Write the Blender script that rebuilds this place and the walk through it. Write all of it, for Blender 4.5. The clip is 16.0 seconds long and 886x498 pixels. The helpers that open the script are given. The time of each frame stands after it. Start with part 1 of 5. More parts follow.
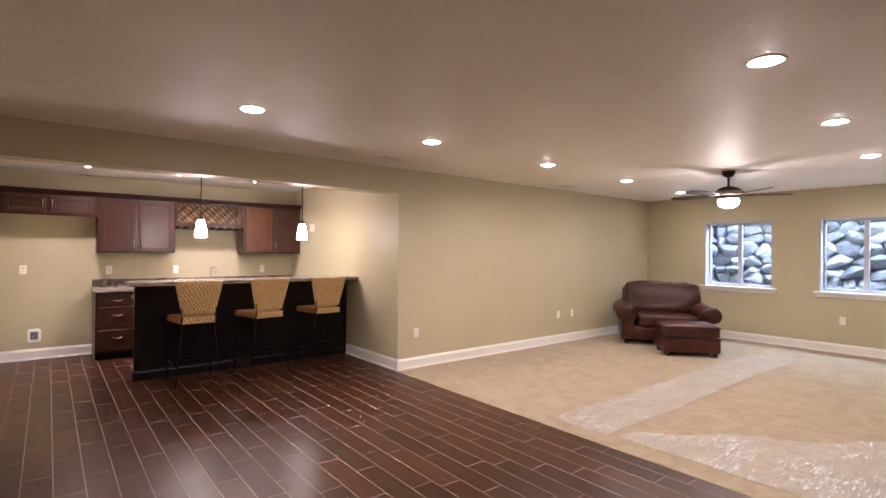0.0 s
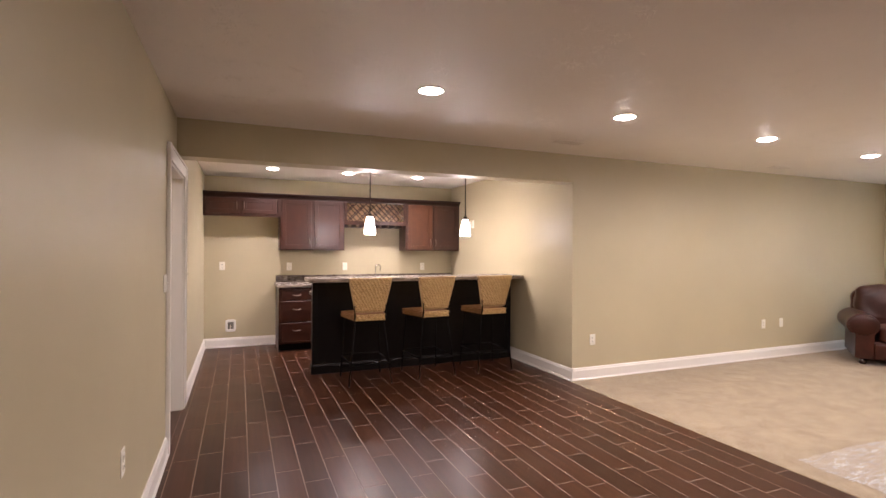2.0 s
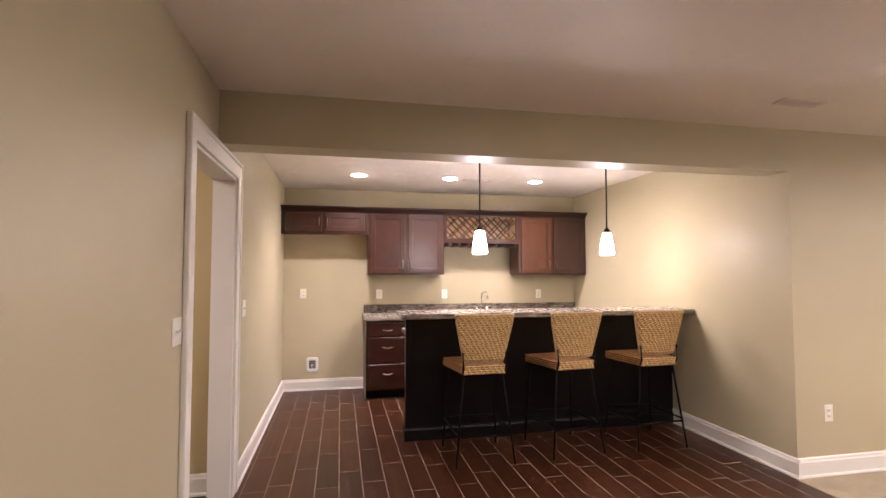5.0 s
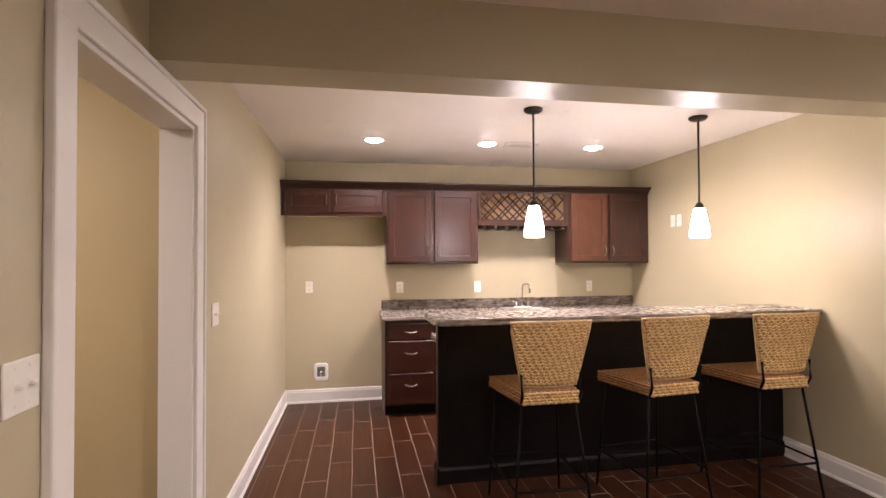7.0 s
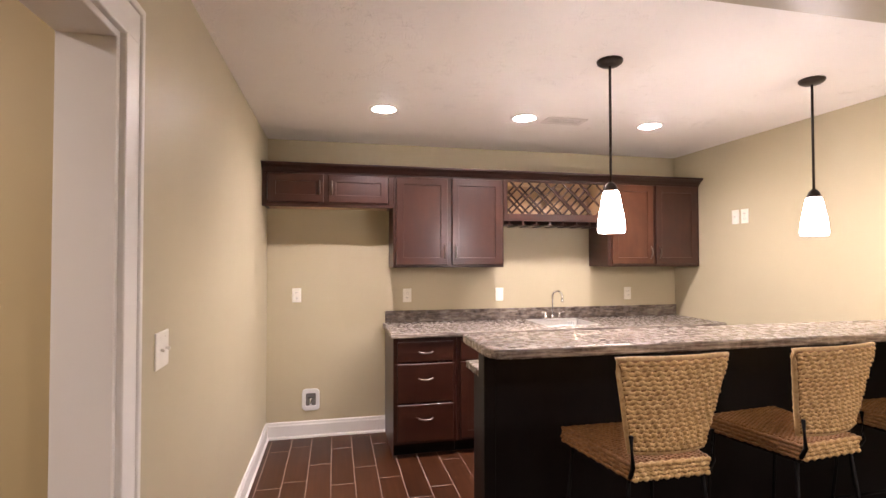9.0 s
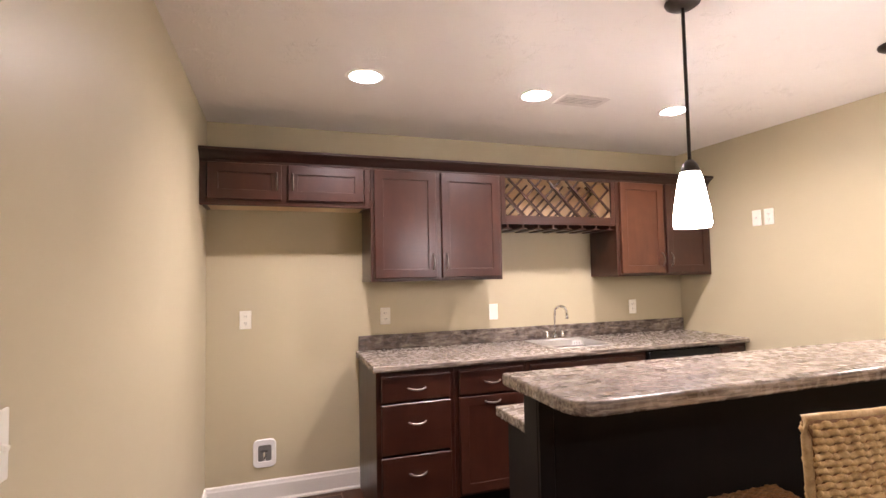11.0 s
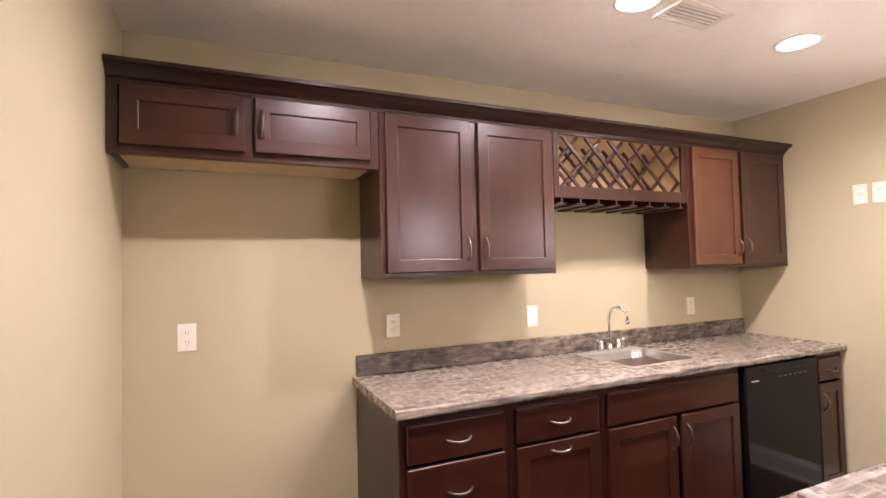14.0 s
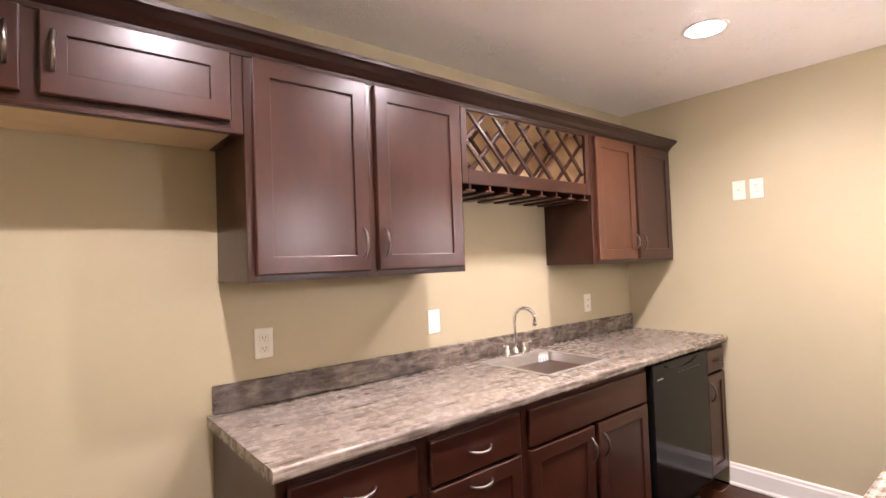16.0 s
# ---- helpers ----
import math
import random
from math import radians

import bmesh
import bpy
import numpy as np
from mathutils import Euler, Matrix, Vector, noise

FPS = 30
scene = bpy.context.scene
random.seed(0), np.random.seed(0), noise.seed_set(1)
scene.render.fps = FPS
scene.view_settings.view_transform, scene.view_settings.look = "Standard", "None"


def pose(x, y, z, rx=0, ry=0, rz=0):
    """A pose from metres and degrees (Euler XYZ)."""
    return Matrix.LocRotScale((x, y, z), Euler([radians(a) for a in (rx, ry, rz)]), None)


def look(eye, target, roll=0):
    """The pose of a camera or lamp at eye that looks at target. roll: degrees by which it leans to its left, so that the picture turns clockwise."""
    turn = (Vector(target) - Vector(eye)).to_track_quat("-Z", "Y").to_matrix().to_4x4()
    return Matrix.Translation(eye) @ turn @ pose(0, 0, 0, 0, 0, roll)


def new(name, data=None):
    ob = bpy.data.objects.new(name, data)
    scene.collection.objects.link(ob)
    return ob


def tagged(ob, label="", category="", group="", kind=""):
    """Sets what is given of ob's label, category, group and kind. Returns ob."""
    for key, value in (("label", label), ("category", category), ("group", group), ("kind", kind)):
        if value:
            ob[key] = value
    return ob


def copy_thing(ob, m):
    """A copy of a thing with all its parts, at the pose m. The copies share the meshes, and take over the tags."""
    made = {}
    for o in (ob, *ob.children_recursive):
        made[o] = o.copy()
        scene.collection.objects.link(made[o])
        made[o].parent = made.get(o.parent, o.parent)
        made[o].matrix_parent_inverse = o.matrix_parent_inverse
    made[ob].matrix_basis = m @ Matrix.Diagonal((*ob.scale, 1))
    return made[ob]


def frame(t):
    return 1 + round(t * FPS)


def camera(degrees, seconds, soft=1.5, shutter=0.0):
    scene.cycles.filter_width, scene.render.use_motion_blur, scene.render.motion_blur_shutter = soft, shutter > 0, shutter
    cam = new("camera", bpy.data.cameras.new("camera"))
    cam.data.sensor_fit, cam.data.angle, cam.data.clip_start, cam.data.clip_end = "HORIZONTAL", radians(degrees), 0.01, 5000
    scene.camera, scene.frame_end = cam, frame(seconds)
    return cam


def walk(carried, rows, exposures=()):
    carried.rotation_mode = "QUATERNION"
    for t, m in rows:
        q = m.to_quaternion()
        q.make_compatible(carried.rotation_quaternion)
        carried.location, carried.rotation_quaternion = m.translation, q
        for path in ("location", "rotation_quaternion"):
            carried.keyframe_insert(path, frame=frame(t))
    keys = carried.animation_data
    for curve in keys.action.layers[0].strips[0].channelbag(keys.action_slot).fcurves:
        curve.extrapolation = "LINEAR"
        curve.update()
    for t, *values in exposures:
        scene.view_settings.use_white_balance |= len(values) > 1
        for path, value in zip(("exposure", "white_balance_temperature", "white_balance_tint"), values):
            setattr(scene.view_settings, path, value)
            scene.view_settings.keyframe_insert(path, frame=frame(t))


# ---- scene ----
cam = camera(83.9, 16.0, soft=1.5)
PATH = [
    (0, (0.48, 0.924, 1.445), (1.731, 2.485, 1.454), 0.5),
    (0.5, (0.374, 0.974, 1.397), (1.511, 2.619, 1.411), 0.9),
    (1, (0.38, 1.067, 1.386), (1.384, 2.797, 1.391), 0.8),
    (1.5, (0.428, 1.304, 1.416), (1.29, 3.109, 1.406), 0.6),
    (2, (0.457, 1.521, 1.414), (1.221, 3.369, 1.415), 0.3),
    (2.5, (0.499, 1.705, 1.401), (1.149, 3.597, 1.429), 0.2),
    (3, (0.56, 1.97, 1.421), (1.116, 3.891, 1.468), 0.1),
    (3.5, (0.638, 2.2, 1.416), (1.105, 4.143, 1.49), 0.1),
    (4, (0.63, 2.48, 1.419), (1.079, 4.427, 1.512), 0.1),
    (6.5, (0.733, 3.772, 1.438), (1.073, 5.742, 1.502), -0.2),
    (7, (0.708, 4.056, 1.444), (1.052, 6.026, 1.482), -0.3),
    (7.5, (0.709, 4.265, 1.468), (1.052, 6.235, 1.486), -0.1),
    (8, (0.65, 4.499, 1.468), (1.001, 6.468, 1.483), 0.1),
    (10.5, (0.457, 5.597, 1.422), (1.066, 7.499, 1.523), -1.2),
    (11, (0.417, 5.765, 1.427), (1.06, 7.655, 1.531), -1.1),
    (11.5, (0.361, 5.978, 1.449), (1.015, 7.865, 1.552), -0.8),
    (12, (0.34, 6.153, 1.453), (1.0, 8.038, 1.554), -0.8),
    (12.5, (0.309, 6.358, 1.442), (1.006, 8.231, 1.537), -0.8),
    (13, (0.307, 6.52, 1.447), (1.062, 8.37, 1.533), -1.0),
    (13.5, (0.333, 6.669, 1.428), (1.118, 8.507, 1.507), -1.1),
    (14, (0.362, 6.839, 1.438), (1.187, 8.66, 1.506), -1.3),
    (14.5, (0.413, 6.96, 1.439), (1.305, 8.749, 1.498), -1.7),
    (15, (0.464, 7.046, 1.428), (1.472, 8.773, 1.482), -2.1),
    (15.5, (0.481, 7.18, 1.444), (1.633, 8.814, 1.487), -2.3),
    (16, (0.485, 7.281, 1.431), (1.751, 8.828, 1.484), -2.1),
]
walk(cam, [(t, look(eye, target, roll)) for t, eye, target, roll in PATH], exposures=[(0, 1.35), (2, 1.46), (4, 1.58), (10, 1.50), (12, 1.52), (16, 1.64)])

# ---- world, exposure ----
world = bpy.data.worlds.new("sky")
scene.world = world
world.use_nodes = True
wn = world.node_tree.nodes
sky = wn.new("ShaderNodeTexSky")
sky.sky_type, sky.sun_disc = 'NISHITA', False
sky.sun_elevation, sky.sun_rotation = radians(50), radians(190)
world.node_tree.links.new(sky.outputs[0], wn["Background"].inputs[0])
wn["Background"].inputs[1].default_value = 0.15
sun = new("sun", bpy.data.lights.new("sun", 'SUN'))
sun.data.energy, sun.data.angle, sun.data.color = 5.0, radians(20), (0.58, 0.70, 1.0)
sun.matrix_world = pose(0, 0, 8, 40, 0, -25)

CAN_WATTS, BAR_WATTS, PENDANT_WATTS, FAN_WATTS, HALL_WATTS = 11.6, 11.6, 1.0, 6.0, 8.0
BEAM, BAR_BEAM = 172, 160
WARM, BAR_WARM = (1.0, 0.85, 0.875), (1.0, 0.86, 0.93)

# ---- the plan, in metres ----
BACK, FRONT, EAST, ROOM_E, SOUTH, CEIL = 9.2, 5.90, 3.78, 9.55, -2.2, 2.44
HEAD_Z, HEAD_BACK = 2.14, 6.10
DOOR_A, DOOR_B, DOOR_Z = 5.423, 6.372, 2.03
CARPET_X = 3.75
MAIN_CANS = [(1.6, 4.5), (3.2, 4.5), (4.93, 4.57), (6.72, 4.66), (8.52, 4.78), (1.6, 1.85), (3.36, 1.87), (5.08, 1.97), (6.92, 2.1), (8.7, 2.15)]
BAR_CANS = [(0.85, 8.21), (1.83, 8.21), (2.82, 8.21)]
PENDANTS = [(1.87, 7.18), (3.10, 7.18)]
FAN = (6.9, 3.42)


# ---- mesh helpers ----
ORIGIN = {}


def material_of(ob, material):
    for m in (material if isinstance(material, (list, tuple)) else [material]):
        ob.data.materials.append(m)


def thing(name, base, label, category, group="", kind=""):
    """An empty at the base of a thing, that parents its parts."""
    ob = new(name)
    ob.location = base
    ob.empty_display_size = 0.1
    ORIGIN[ob.name] = Vector(base)
    return tagged(ob, label, category, group, kind)


def part(name, bm, material, parent=None, label="", smooth=False):
    """Links a bmesh, given in world metres, as one mesh under a thing or a part."""
    base = ORIGIN[parent.name] if parent else Vector((0, 0, 0))
    bmesh.ops.translate(bm, verts=bm.verts, vec=-base)
    me = bpy.data.meshes.new(name)
    bmesh.ops.recalc_face_normals(bm, faces=bm.faces)
    bm.to_mesh(me)
    bm.free()
    if smooth:
        me.polygons.foreach_set("use_smooth", [True] * len(me.polygons))
    ob = new(name, me)
    material_of(ob, material)
    if parent:
        ob.parent = parent
    ORIGIN[ob.name] = base
    if label:
        ob["label"] = label
    return ob


def struct(name, bm, material, label, category, smooth=False):
    return tagged(part(name, bm, material, None, "", smooth), label, category, "", "structure")


def join(bm, other):
    me = bpy.data.meshes.new("tmp")
    other.to_mesh(me)
    other.free()
    bm.from_mesh(me)
    bpy.data.meshes.remove(me)
    return bm


def box(x0, x1, y0, y1, z0, z1, r=0.0, seg=2, bm=None, m=None):
    """A box, its edges rounded by r, added to bm."""
    b = bmesh.new()
    bmesh.ops.create_cube(b, size=1)
    bmesh.ops.scale(b, vec=(abs(x1 - x0), abs(y1 - y0), abs(z1 - z0)), verts=b.verts)
    bmesh.ops.translate(b, vec=((x0 + x1) / 2, (y0 + y1) / 2, (z0 + z1) / 2), verts=b.verts)
    if r:
        bmesh.ops.bevel(b, geom=b.edges, offset=r, segments=seg, profile=0.5, affect='EDGES')
    if m:
        bmesh.ops.transform(b, matrix=m, verts=b.verts)
    return join(bm, b) if bm else b


def lathe(profile, centre, n=32, bm=None):
    """Turns a profile of (radius, z) round a vertical axis."""
    b = bmesh.new()
    cx, cy, cz = centre
    rings = []
    for r, z in profile:
        rings.append([b.verts.new((cx + max(r, 1e-4) * math.cos(2 * math.pi * k / n), cy + max(r, 1e-4) * math.sin(2 * math.pi * k / n), cz + z)) for k in range(n)])
    for a, c in zip(rings, rings[1:]):
        for k in range(n):
            b.faces.new((a[k], a[(k + 1) % n], c[(k + 1) % n], c[k]))
    bmesh.ops.remove_doubles(b, verts=b.verts, dist=0.0003)
    return join(bm, b) if bm else b


def tube(points, r, n=10, bm=None, closed=False, radii=None):
    """A round bar along points."""
    b = bmesh.new()
    pts = [Vector(p) for p in points]
    rings, count = [], len(points)
    up = Vector((0, 0, 1))
    for i, p in enumerate(pts):
        a = pts[(i - 1) % count] if closed or i else p
        c = pts[(i + 1) % count] if closed or i < count - 1 else p
        d = (c - a).normalized()
        side = d.cross(up)
        if side.length < 1e-3:
            side = d.cross(Vector((1, 0, 0)))
        side.normalize()
        over = side.cross(d)
        rr = radii[i] if radii else r
        rings.append([b.verts.new(p + rr * (math.cos(2 * math.pi * k / n) * side + math.sin(2 * math.pi * k / n) * over)) for k in range(n)])
    for i in range(count if closed else count - 1):
        a, c = rings[i], rings[(i + 1) % count]
        for k in range(n):
            b.faces.new((a[k], a[(k + 1) % n], c[(k + 1) % n], c[k]))
    if not closed:
        b.faces.new(rings[0])
        b.faces.new(rings[-1])
    return join(bm, b) if bm else b


def prism(outline, axis, lo, hi, bm=None, r=0.0, seg=2):
    """Pushes a 2D outline along an axis: 'x' takes (y, z), 'y' takes (x, z), 'z' takes (x, y)."""
    b = bmesh.new()
    put = {'x': lambda u, v, w: (w, u, v), 'y': lambda u, v, w: (u, w, v), 'z': lambda u, v, w: (u, v, w)}[axis]
    lower = [b.verts.new(put(u, v, lo)) for u, v in outline]
    upper = [b.verts.new(put(u, v, hi)) for u, v in outline]
    b.faces.new(lower)
    b.faces.new(upper)
    for i in range(len(outline)):
        j = (i + 1) % len(outline)
        b.faces.new((lower[i], lower[j], upper[j], upper[i]))
    if r:
        bmesh.ops.recalc_face_normals(b, faces=b.faces)
        bmesh.ops.bevel(b, geom=b.edges, offset=r, segments=seg, profile=0.5, affect='EDGES')
    return join(bm, b) if bm else b


def cushion(centre, size, e=0.35, n=28, bm=None, m=None, sag=0.0):
    """A stuffed shape: a super-ellipsoid with soft edges."""
    b = bmesh.new()
    bmesh.ops.create_uvsphere(b, u_segments=n, v_segments=n // 2 + 4, radius=1)

    def power(v):
        return math.copysign(abs(v) ** e, v)
    for v in b.verts:
        th, ph = math.atan2(v.co.y, v.co.x), math.asin(max(-1, min(1, v.co.z)))
        c = abs(math.cos(ph)) ** e
        p = Vector((power(math.cos(th)) * c, power(math.sin(th)) * c, power(math.sin(ph))))
        w = 0.012 * noise.noise(Vector((p.x * 2.1, p.y * 2.1, p.z * 2.1)) + Vector(centre))
        v.co = Vector((p.x * size[0] / 2, p.y * size[1] / 2, p.z * size[2] / 2 - sag * (1 - p.x * p.x) * (1 - p.y * p.y) * max(p.z, 0))) * (1 + w) + Vector(centre)
    if m:
        bmesh.ops.transform(b, matrix=m, verts=b.verts)
    return join(bm, b) if bm else b


def sheet_with_holes(x0, x1, y0, y1, z, holes, radius, n=28):
    b = bmesh.new()

    def ring(pts):
        vs = [b.verts.new((x, y, z)) for x, y in pts]
        for i in range(len(vs)):
            b.edges.new((vs[i], vs[(i + 1) % len(vs)]))
    ring([(x0, y0), (x1, y0), (x1, y1), (x0, y1)])
    for x, y in holes:
        ring([(x + radius * math.cos(2 * math.pi * k / n), y + radius * math.sin(2 * math.pi * k / n)) for k in range(n)])
    bmesh.ops.triangle_fill(b, use_beauty=True, use_dissolve=False, edges=b.edges)
    return b


# ---- materials ----
class Nodes:
    """Short hand for a node material."""

    def __init__(self, name, rough=0.5, metal=0.0, colour=(0.5, 0.5, 0.5), **more):
        self.m = bpy.data.materials.new(name)
        self.m.use_nodes = True
        self.t = self.m.node_tree
        self.b = self.t.nodes["Principled BSDF"]
        self.b.inputs["Roughness"].default_value = rough
        self.b.inputs["Metallic"].default_value = metal
        self.b.inputs["Base Color"].default_value = (*colour, 1)
        for key, value in more.items():
            self.b.inputs[key.replace("_", " ")].default_value = value

    def node(self, kind, **sets):
        n = self.t.nodes.new(kind)
        for key, value in sets.items():
            n.inputs[key.replace("_", " ")].default_value = value
        return n

    def link(self, a, b):
        self.t.links.new(a, b)

    def where(self, scale=(1, 1, 1), by_object=False):
        c = self.node("ShaderNodeTexCoord")
        mp = self.node("ShaderNodeMapping")
        mp.inputs["Scale"].default_value = scale
        self.link(c.outputs["Object"], mp.inputs[0])
        if by_object:
            info = self.node("ShaderNodeObjectInfo")
            mul = self.node("ShaderNodeMath")
            mul.operation = 'MULTIPLY'
            mul.inputs[1].default_value = 37.0
            self.link(info.outputs["Random"], mul.inputs[0])
            self.link(mul.outputs[0], mp.inputs["Location"])
        return mp.outputs[0]

    def noise(self, scale, at, detail=4.0, rough=0.55, distort=0.0):
        n = self.node("ShaderNodeTexNoise", Scale=scale, Detail=detail, Roughness=rough, Distortion=distort)
        self.link(at, n.inputs["Vector"])
        return n.outputs[0]

    def ramp(self, value, stops):
        r = self.node("ShaderNodeValToRGB")
        e = r.color_ramp.elements
        while len(e) < len(stops):
            e.new(0.5)
        for k, (p, c) in enumerate(stops):
            e[k].position = p
            e[k].color = (*c, 1) if len(c) == 3 else c
        self.link(value, r.inputs[0])
        return r.outputs[0]

    def colour(self, socket):
        self.link(socket, self.b.inputs["Base Color"])

    def roughness(self, value, lo, hi):
        r = self.node("ShaderNodeMapRange", To_Min=lo, To_Max=hi)
        self.link(value, r.inputs[0])
        self.link(r.outputs[0], self.b.inputs["Roughness"])

    def bump(self, value, strength, distance=0.01, below=None):
        n = self.node("ShaderNodeBump", Strength=strength, Distance=distance)
        self.link(value, n.inputs["Height"])
        if below:
            self.link(below, n.inputs["Normal"])
        self.link(n.outputs[0], self.b.inputs["Normal"])
        return n.outputs[0]


def paint(name, colour, rough, spread=0.06, grain=260, bump=0.12):
    k = Nodes(name, rough)
    at = k.where()
    lo, hi = [c * (1 - spread) for c in colour], [min(1, c * (1 + spread)) for c in colour]
    k.colour(k.ramp(k.noise(0.9, at), [(0.3, lo), (0.7, hi)]))
    fine = k.noise(grain, at, 3)
    k.roughness(k.noise(3, at), rough - 0.05, rough + 0.06)
    k.bump(fine, bump, 0.002)
    return k.m


def wood(name, dark, mid, light, rough, along, by_object=True, coat=0.0):
    """Stained wood with grain along an axis."""
    k = Nodes(name, rough, Coat_Weight=coat, Coat_Roughness=0.25)
    scale = [14, 14, 14]
    scale['xyz'.index(along)] = 1.6
    at = k.where(tuple(scale), by_object)
    grain = k.noise(1.0, at, 8, 0.62, 0.6)
    tone = k.node("ShaderNodeMix")
    tone.inputs[0].default_value = 0.55
    k.link(grain, tone.inputs[2])
    k.link(k.noise(5.5, k.where((1, 1, 1), by_object), 4, 0.6, 0.3), tone.inputs[3])
    k.colour(k.ramp(tone.outputs[0], [(0.30, dark), (0.5, mid), (0.72, light)]))
    k.roughness(grain, rough - 0.04, rough + 0.08)
    k.bump(grain, 0.10, 0.002)
    return k.m


WALL = paint("wall_paint", (0.488, 0.426, 0.282), 0.42, 0.04, 320, 0.10)
HALL_PAINT = paint("hall_paint", (0.50, 0.40, 0.215), 0.6, 0.04)
WALL.node_tree.nodes["Principled BSDF"].inputs["Specular IOR Level"].default_value = 0.40
TRIM = paint("trim_paint", (0.78, 0.75, 0.69), 0.35, 0.03, 120, 0.05)
VINYL = paint("window_vinyl", (0.44, 0.44, 0.47), 0.35, 0.03, 60, 0.03)


def ceiling_material():
    """Stomp-brush plaster: fans of short ridges scattered over a slightly shiny paint."""
    k = Nodes("ceiling_texture", 0.5)
    at = k.where()
    k.colour(k.ramp(k.noise(1.2, at), [(0.3, (0.89, 0.85, 0.80)), (0.7, (0.92, 0.88, 0.83))]))

    def math2(op, a, b=None, value=None):
        n = k.node("ShaderNodeMath")
        n.operation = op
        k.link(a, n.inputs[0])
        if b is not None:
            k.link(b, n.inputs[1])
        elif value is not None:
            n.inputs[1].default_value = value
        return n.outputs[0]

    def fans(scale, blades, seed):
        mp = k.node("ShaderNodeMapping")
        mp.inputs["Scale"].default_value = (scale, scale, 0)
        mp.inputs["Location"].default_value = (seed, seed * 0.7, 0)
        warp = k.node("ShaderNodeTexNoise", Scale=7.0, Detail=3.0)
        k.link(at, warp.inputs["Vector"])
        shift = k.node("ShaderNodeVectorMath")
        shift.operation = 'MULTIPLY_ADD'
        k.link(warp.outputs["Color"], shift.inputs[0])
        shift.inputs[1].default_value = (0.22, 0.22, 0.0)
        k.link(at, shift.inputs[2])
        k.link(shift.outputs[0], mp.inputs[0])
        v = k.node("ShaderNodeTexVoronoi")
        v.inputs["Scale"].default_value = 1.0
        k.link(mp.outputs[0], v.inputs["Vector"])
        d = k.node("ShaderNodeVectorMath")
        d.operation = 'SUBTRACT'
        k.link(mp.outputs[0], d.inputs[0])
        k.link(v.outputs["Position"], d.inputs[1])
        xyz = k.node("ShaderNodeSeparateXYZ")
        k.link(d.outputs[0], xyz.inputs[0])
        angle = math2('ARCTAN2', xyz.outputs[1], xyz.outputs[0])
        wob = math2('MULTIPLY', k.noise(14, at, 3), value=7.0)
        wave = math2('SINE', math2('ADD', math2('MULTIPLY', angle, value=blades), wob))
        ridge = math2('POWER', math2('MAXIMUM', wave, value=0.0), value=2.0)
        near = k.node("ShaderNodeMapRange", From_Min=0.62, From_Max=0.15)
        k.link(v.outputs["Distance"], near.inputs[0])
        broken = k.ramp(k.noise(38, at, 3), [(0.44, (0, 0, 0)), (0.56, (1, 1, 1))])
        patch = k.ramp(k.noise(1.1, at, 2), [(0.38, (0.15, 0.15, 0.15)), (0.56, (1, 1, 1))])
        return math2('MULTIPLY', math2('MULTIPLY', math2('MULTIPLY', ridge, near.outputs[0]), broken), patch)
    height = math2('ADD', fans(4.0, 24.0, 0.0), fans(5.5, 19.0, 3.7))
    k.bump(height, 0.7, 0.005, k.bump(k.noise(70, at), 0.12, 0.003))
    return k.m


CEILING = ceiling_material()
STAIN = ((0.022, 0.0058, 0.0028), (0.035, 0.0100, 0.0049), (0.056, 0.0172, 0.0086))
CAB = wood("cherry_stain", *STAIN, 0.30, 'z', coat=0.10)
CAB_H = wood("cherry_stain_flat", *STAIN, 0.30, 'x', coat=0.10)
CROWN = wood("dark_cherry_moulding", (0.013, 0.0042, 0.0024), (0.021, 0.0066, 0.0038), (0.032, 0.0105, 0.0060), 0.30, 'x')
CAB_PALE = wood("cherry_stain_pale", (0.054, 0.0178, 0.0082), (0.080, 0.0270, 0.0125), (0.110, 0.040, 0.0185), 0.30, 'z', coat=0.04)
for stained in (CAB, CAB_H, CAB_PALE):
    stained.node_tree.nodes["Principled BSDF"].inputs["Specular IOR Level"].default_value = 0.5
RAW = wood("raw_maple", (0.56, 0.41, 0.23), (0.66, 0.50, 0.31), (0.74, 0.59, 0.39), 0.5, 'x')
ESPRESSO = wood("espresso_panel", (0.005, 0.0036, 0.0032), (0.0075, 0.0055, 0.005), (0.011, 0.008, 0.007), 0.38, 'z')
ESPRESSO.node_tree.nodes["Principled BSDF"].inputs["Specular IOR Level"].default_value = 0.18


def laminate(name, streaks, clouds, share, dark=0.0):
    """Streaks a hand long and a finger's breadth apart, over broader cloudy bands."""
    k = Nodes(name, 0.22)
    streak = k.noise(1.0, k.where(streaks), 5, 0.62, 0.3)
    cloud = k.noise(1.0, k.where(clouds), 4, 0.6, 0.4)
    mix = k.node("ShaderNodeMix")
    mix.inputs[0].default_value = share
    k.link(streak, mix.inputs[2])
    k.link(cloud, mix.inputs[3])
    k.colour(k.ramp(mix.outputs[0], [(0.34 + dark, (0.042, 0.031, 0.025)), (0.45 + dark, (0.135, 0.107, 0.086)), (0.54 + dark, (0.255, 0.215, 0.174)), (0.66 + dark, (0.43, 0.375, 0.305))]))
    k.roughness(k.noise(30, k.where()), 0.20, 0.34)
    k.bump(k.noise(160, k.where()), 0.05, 0.001)
    return k.m


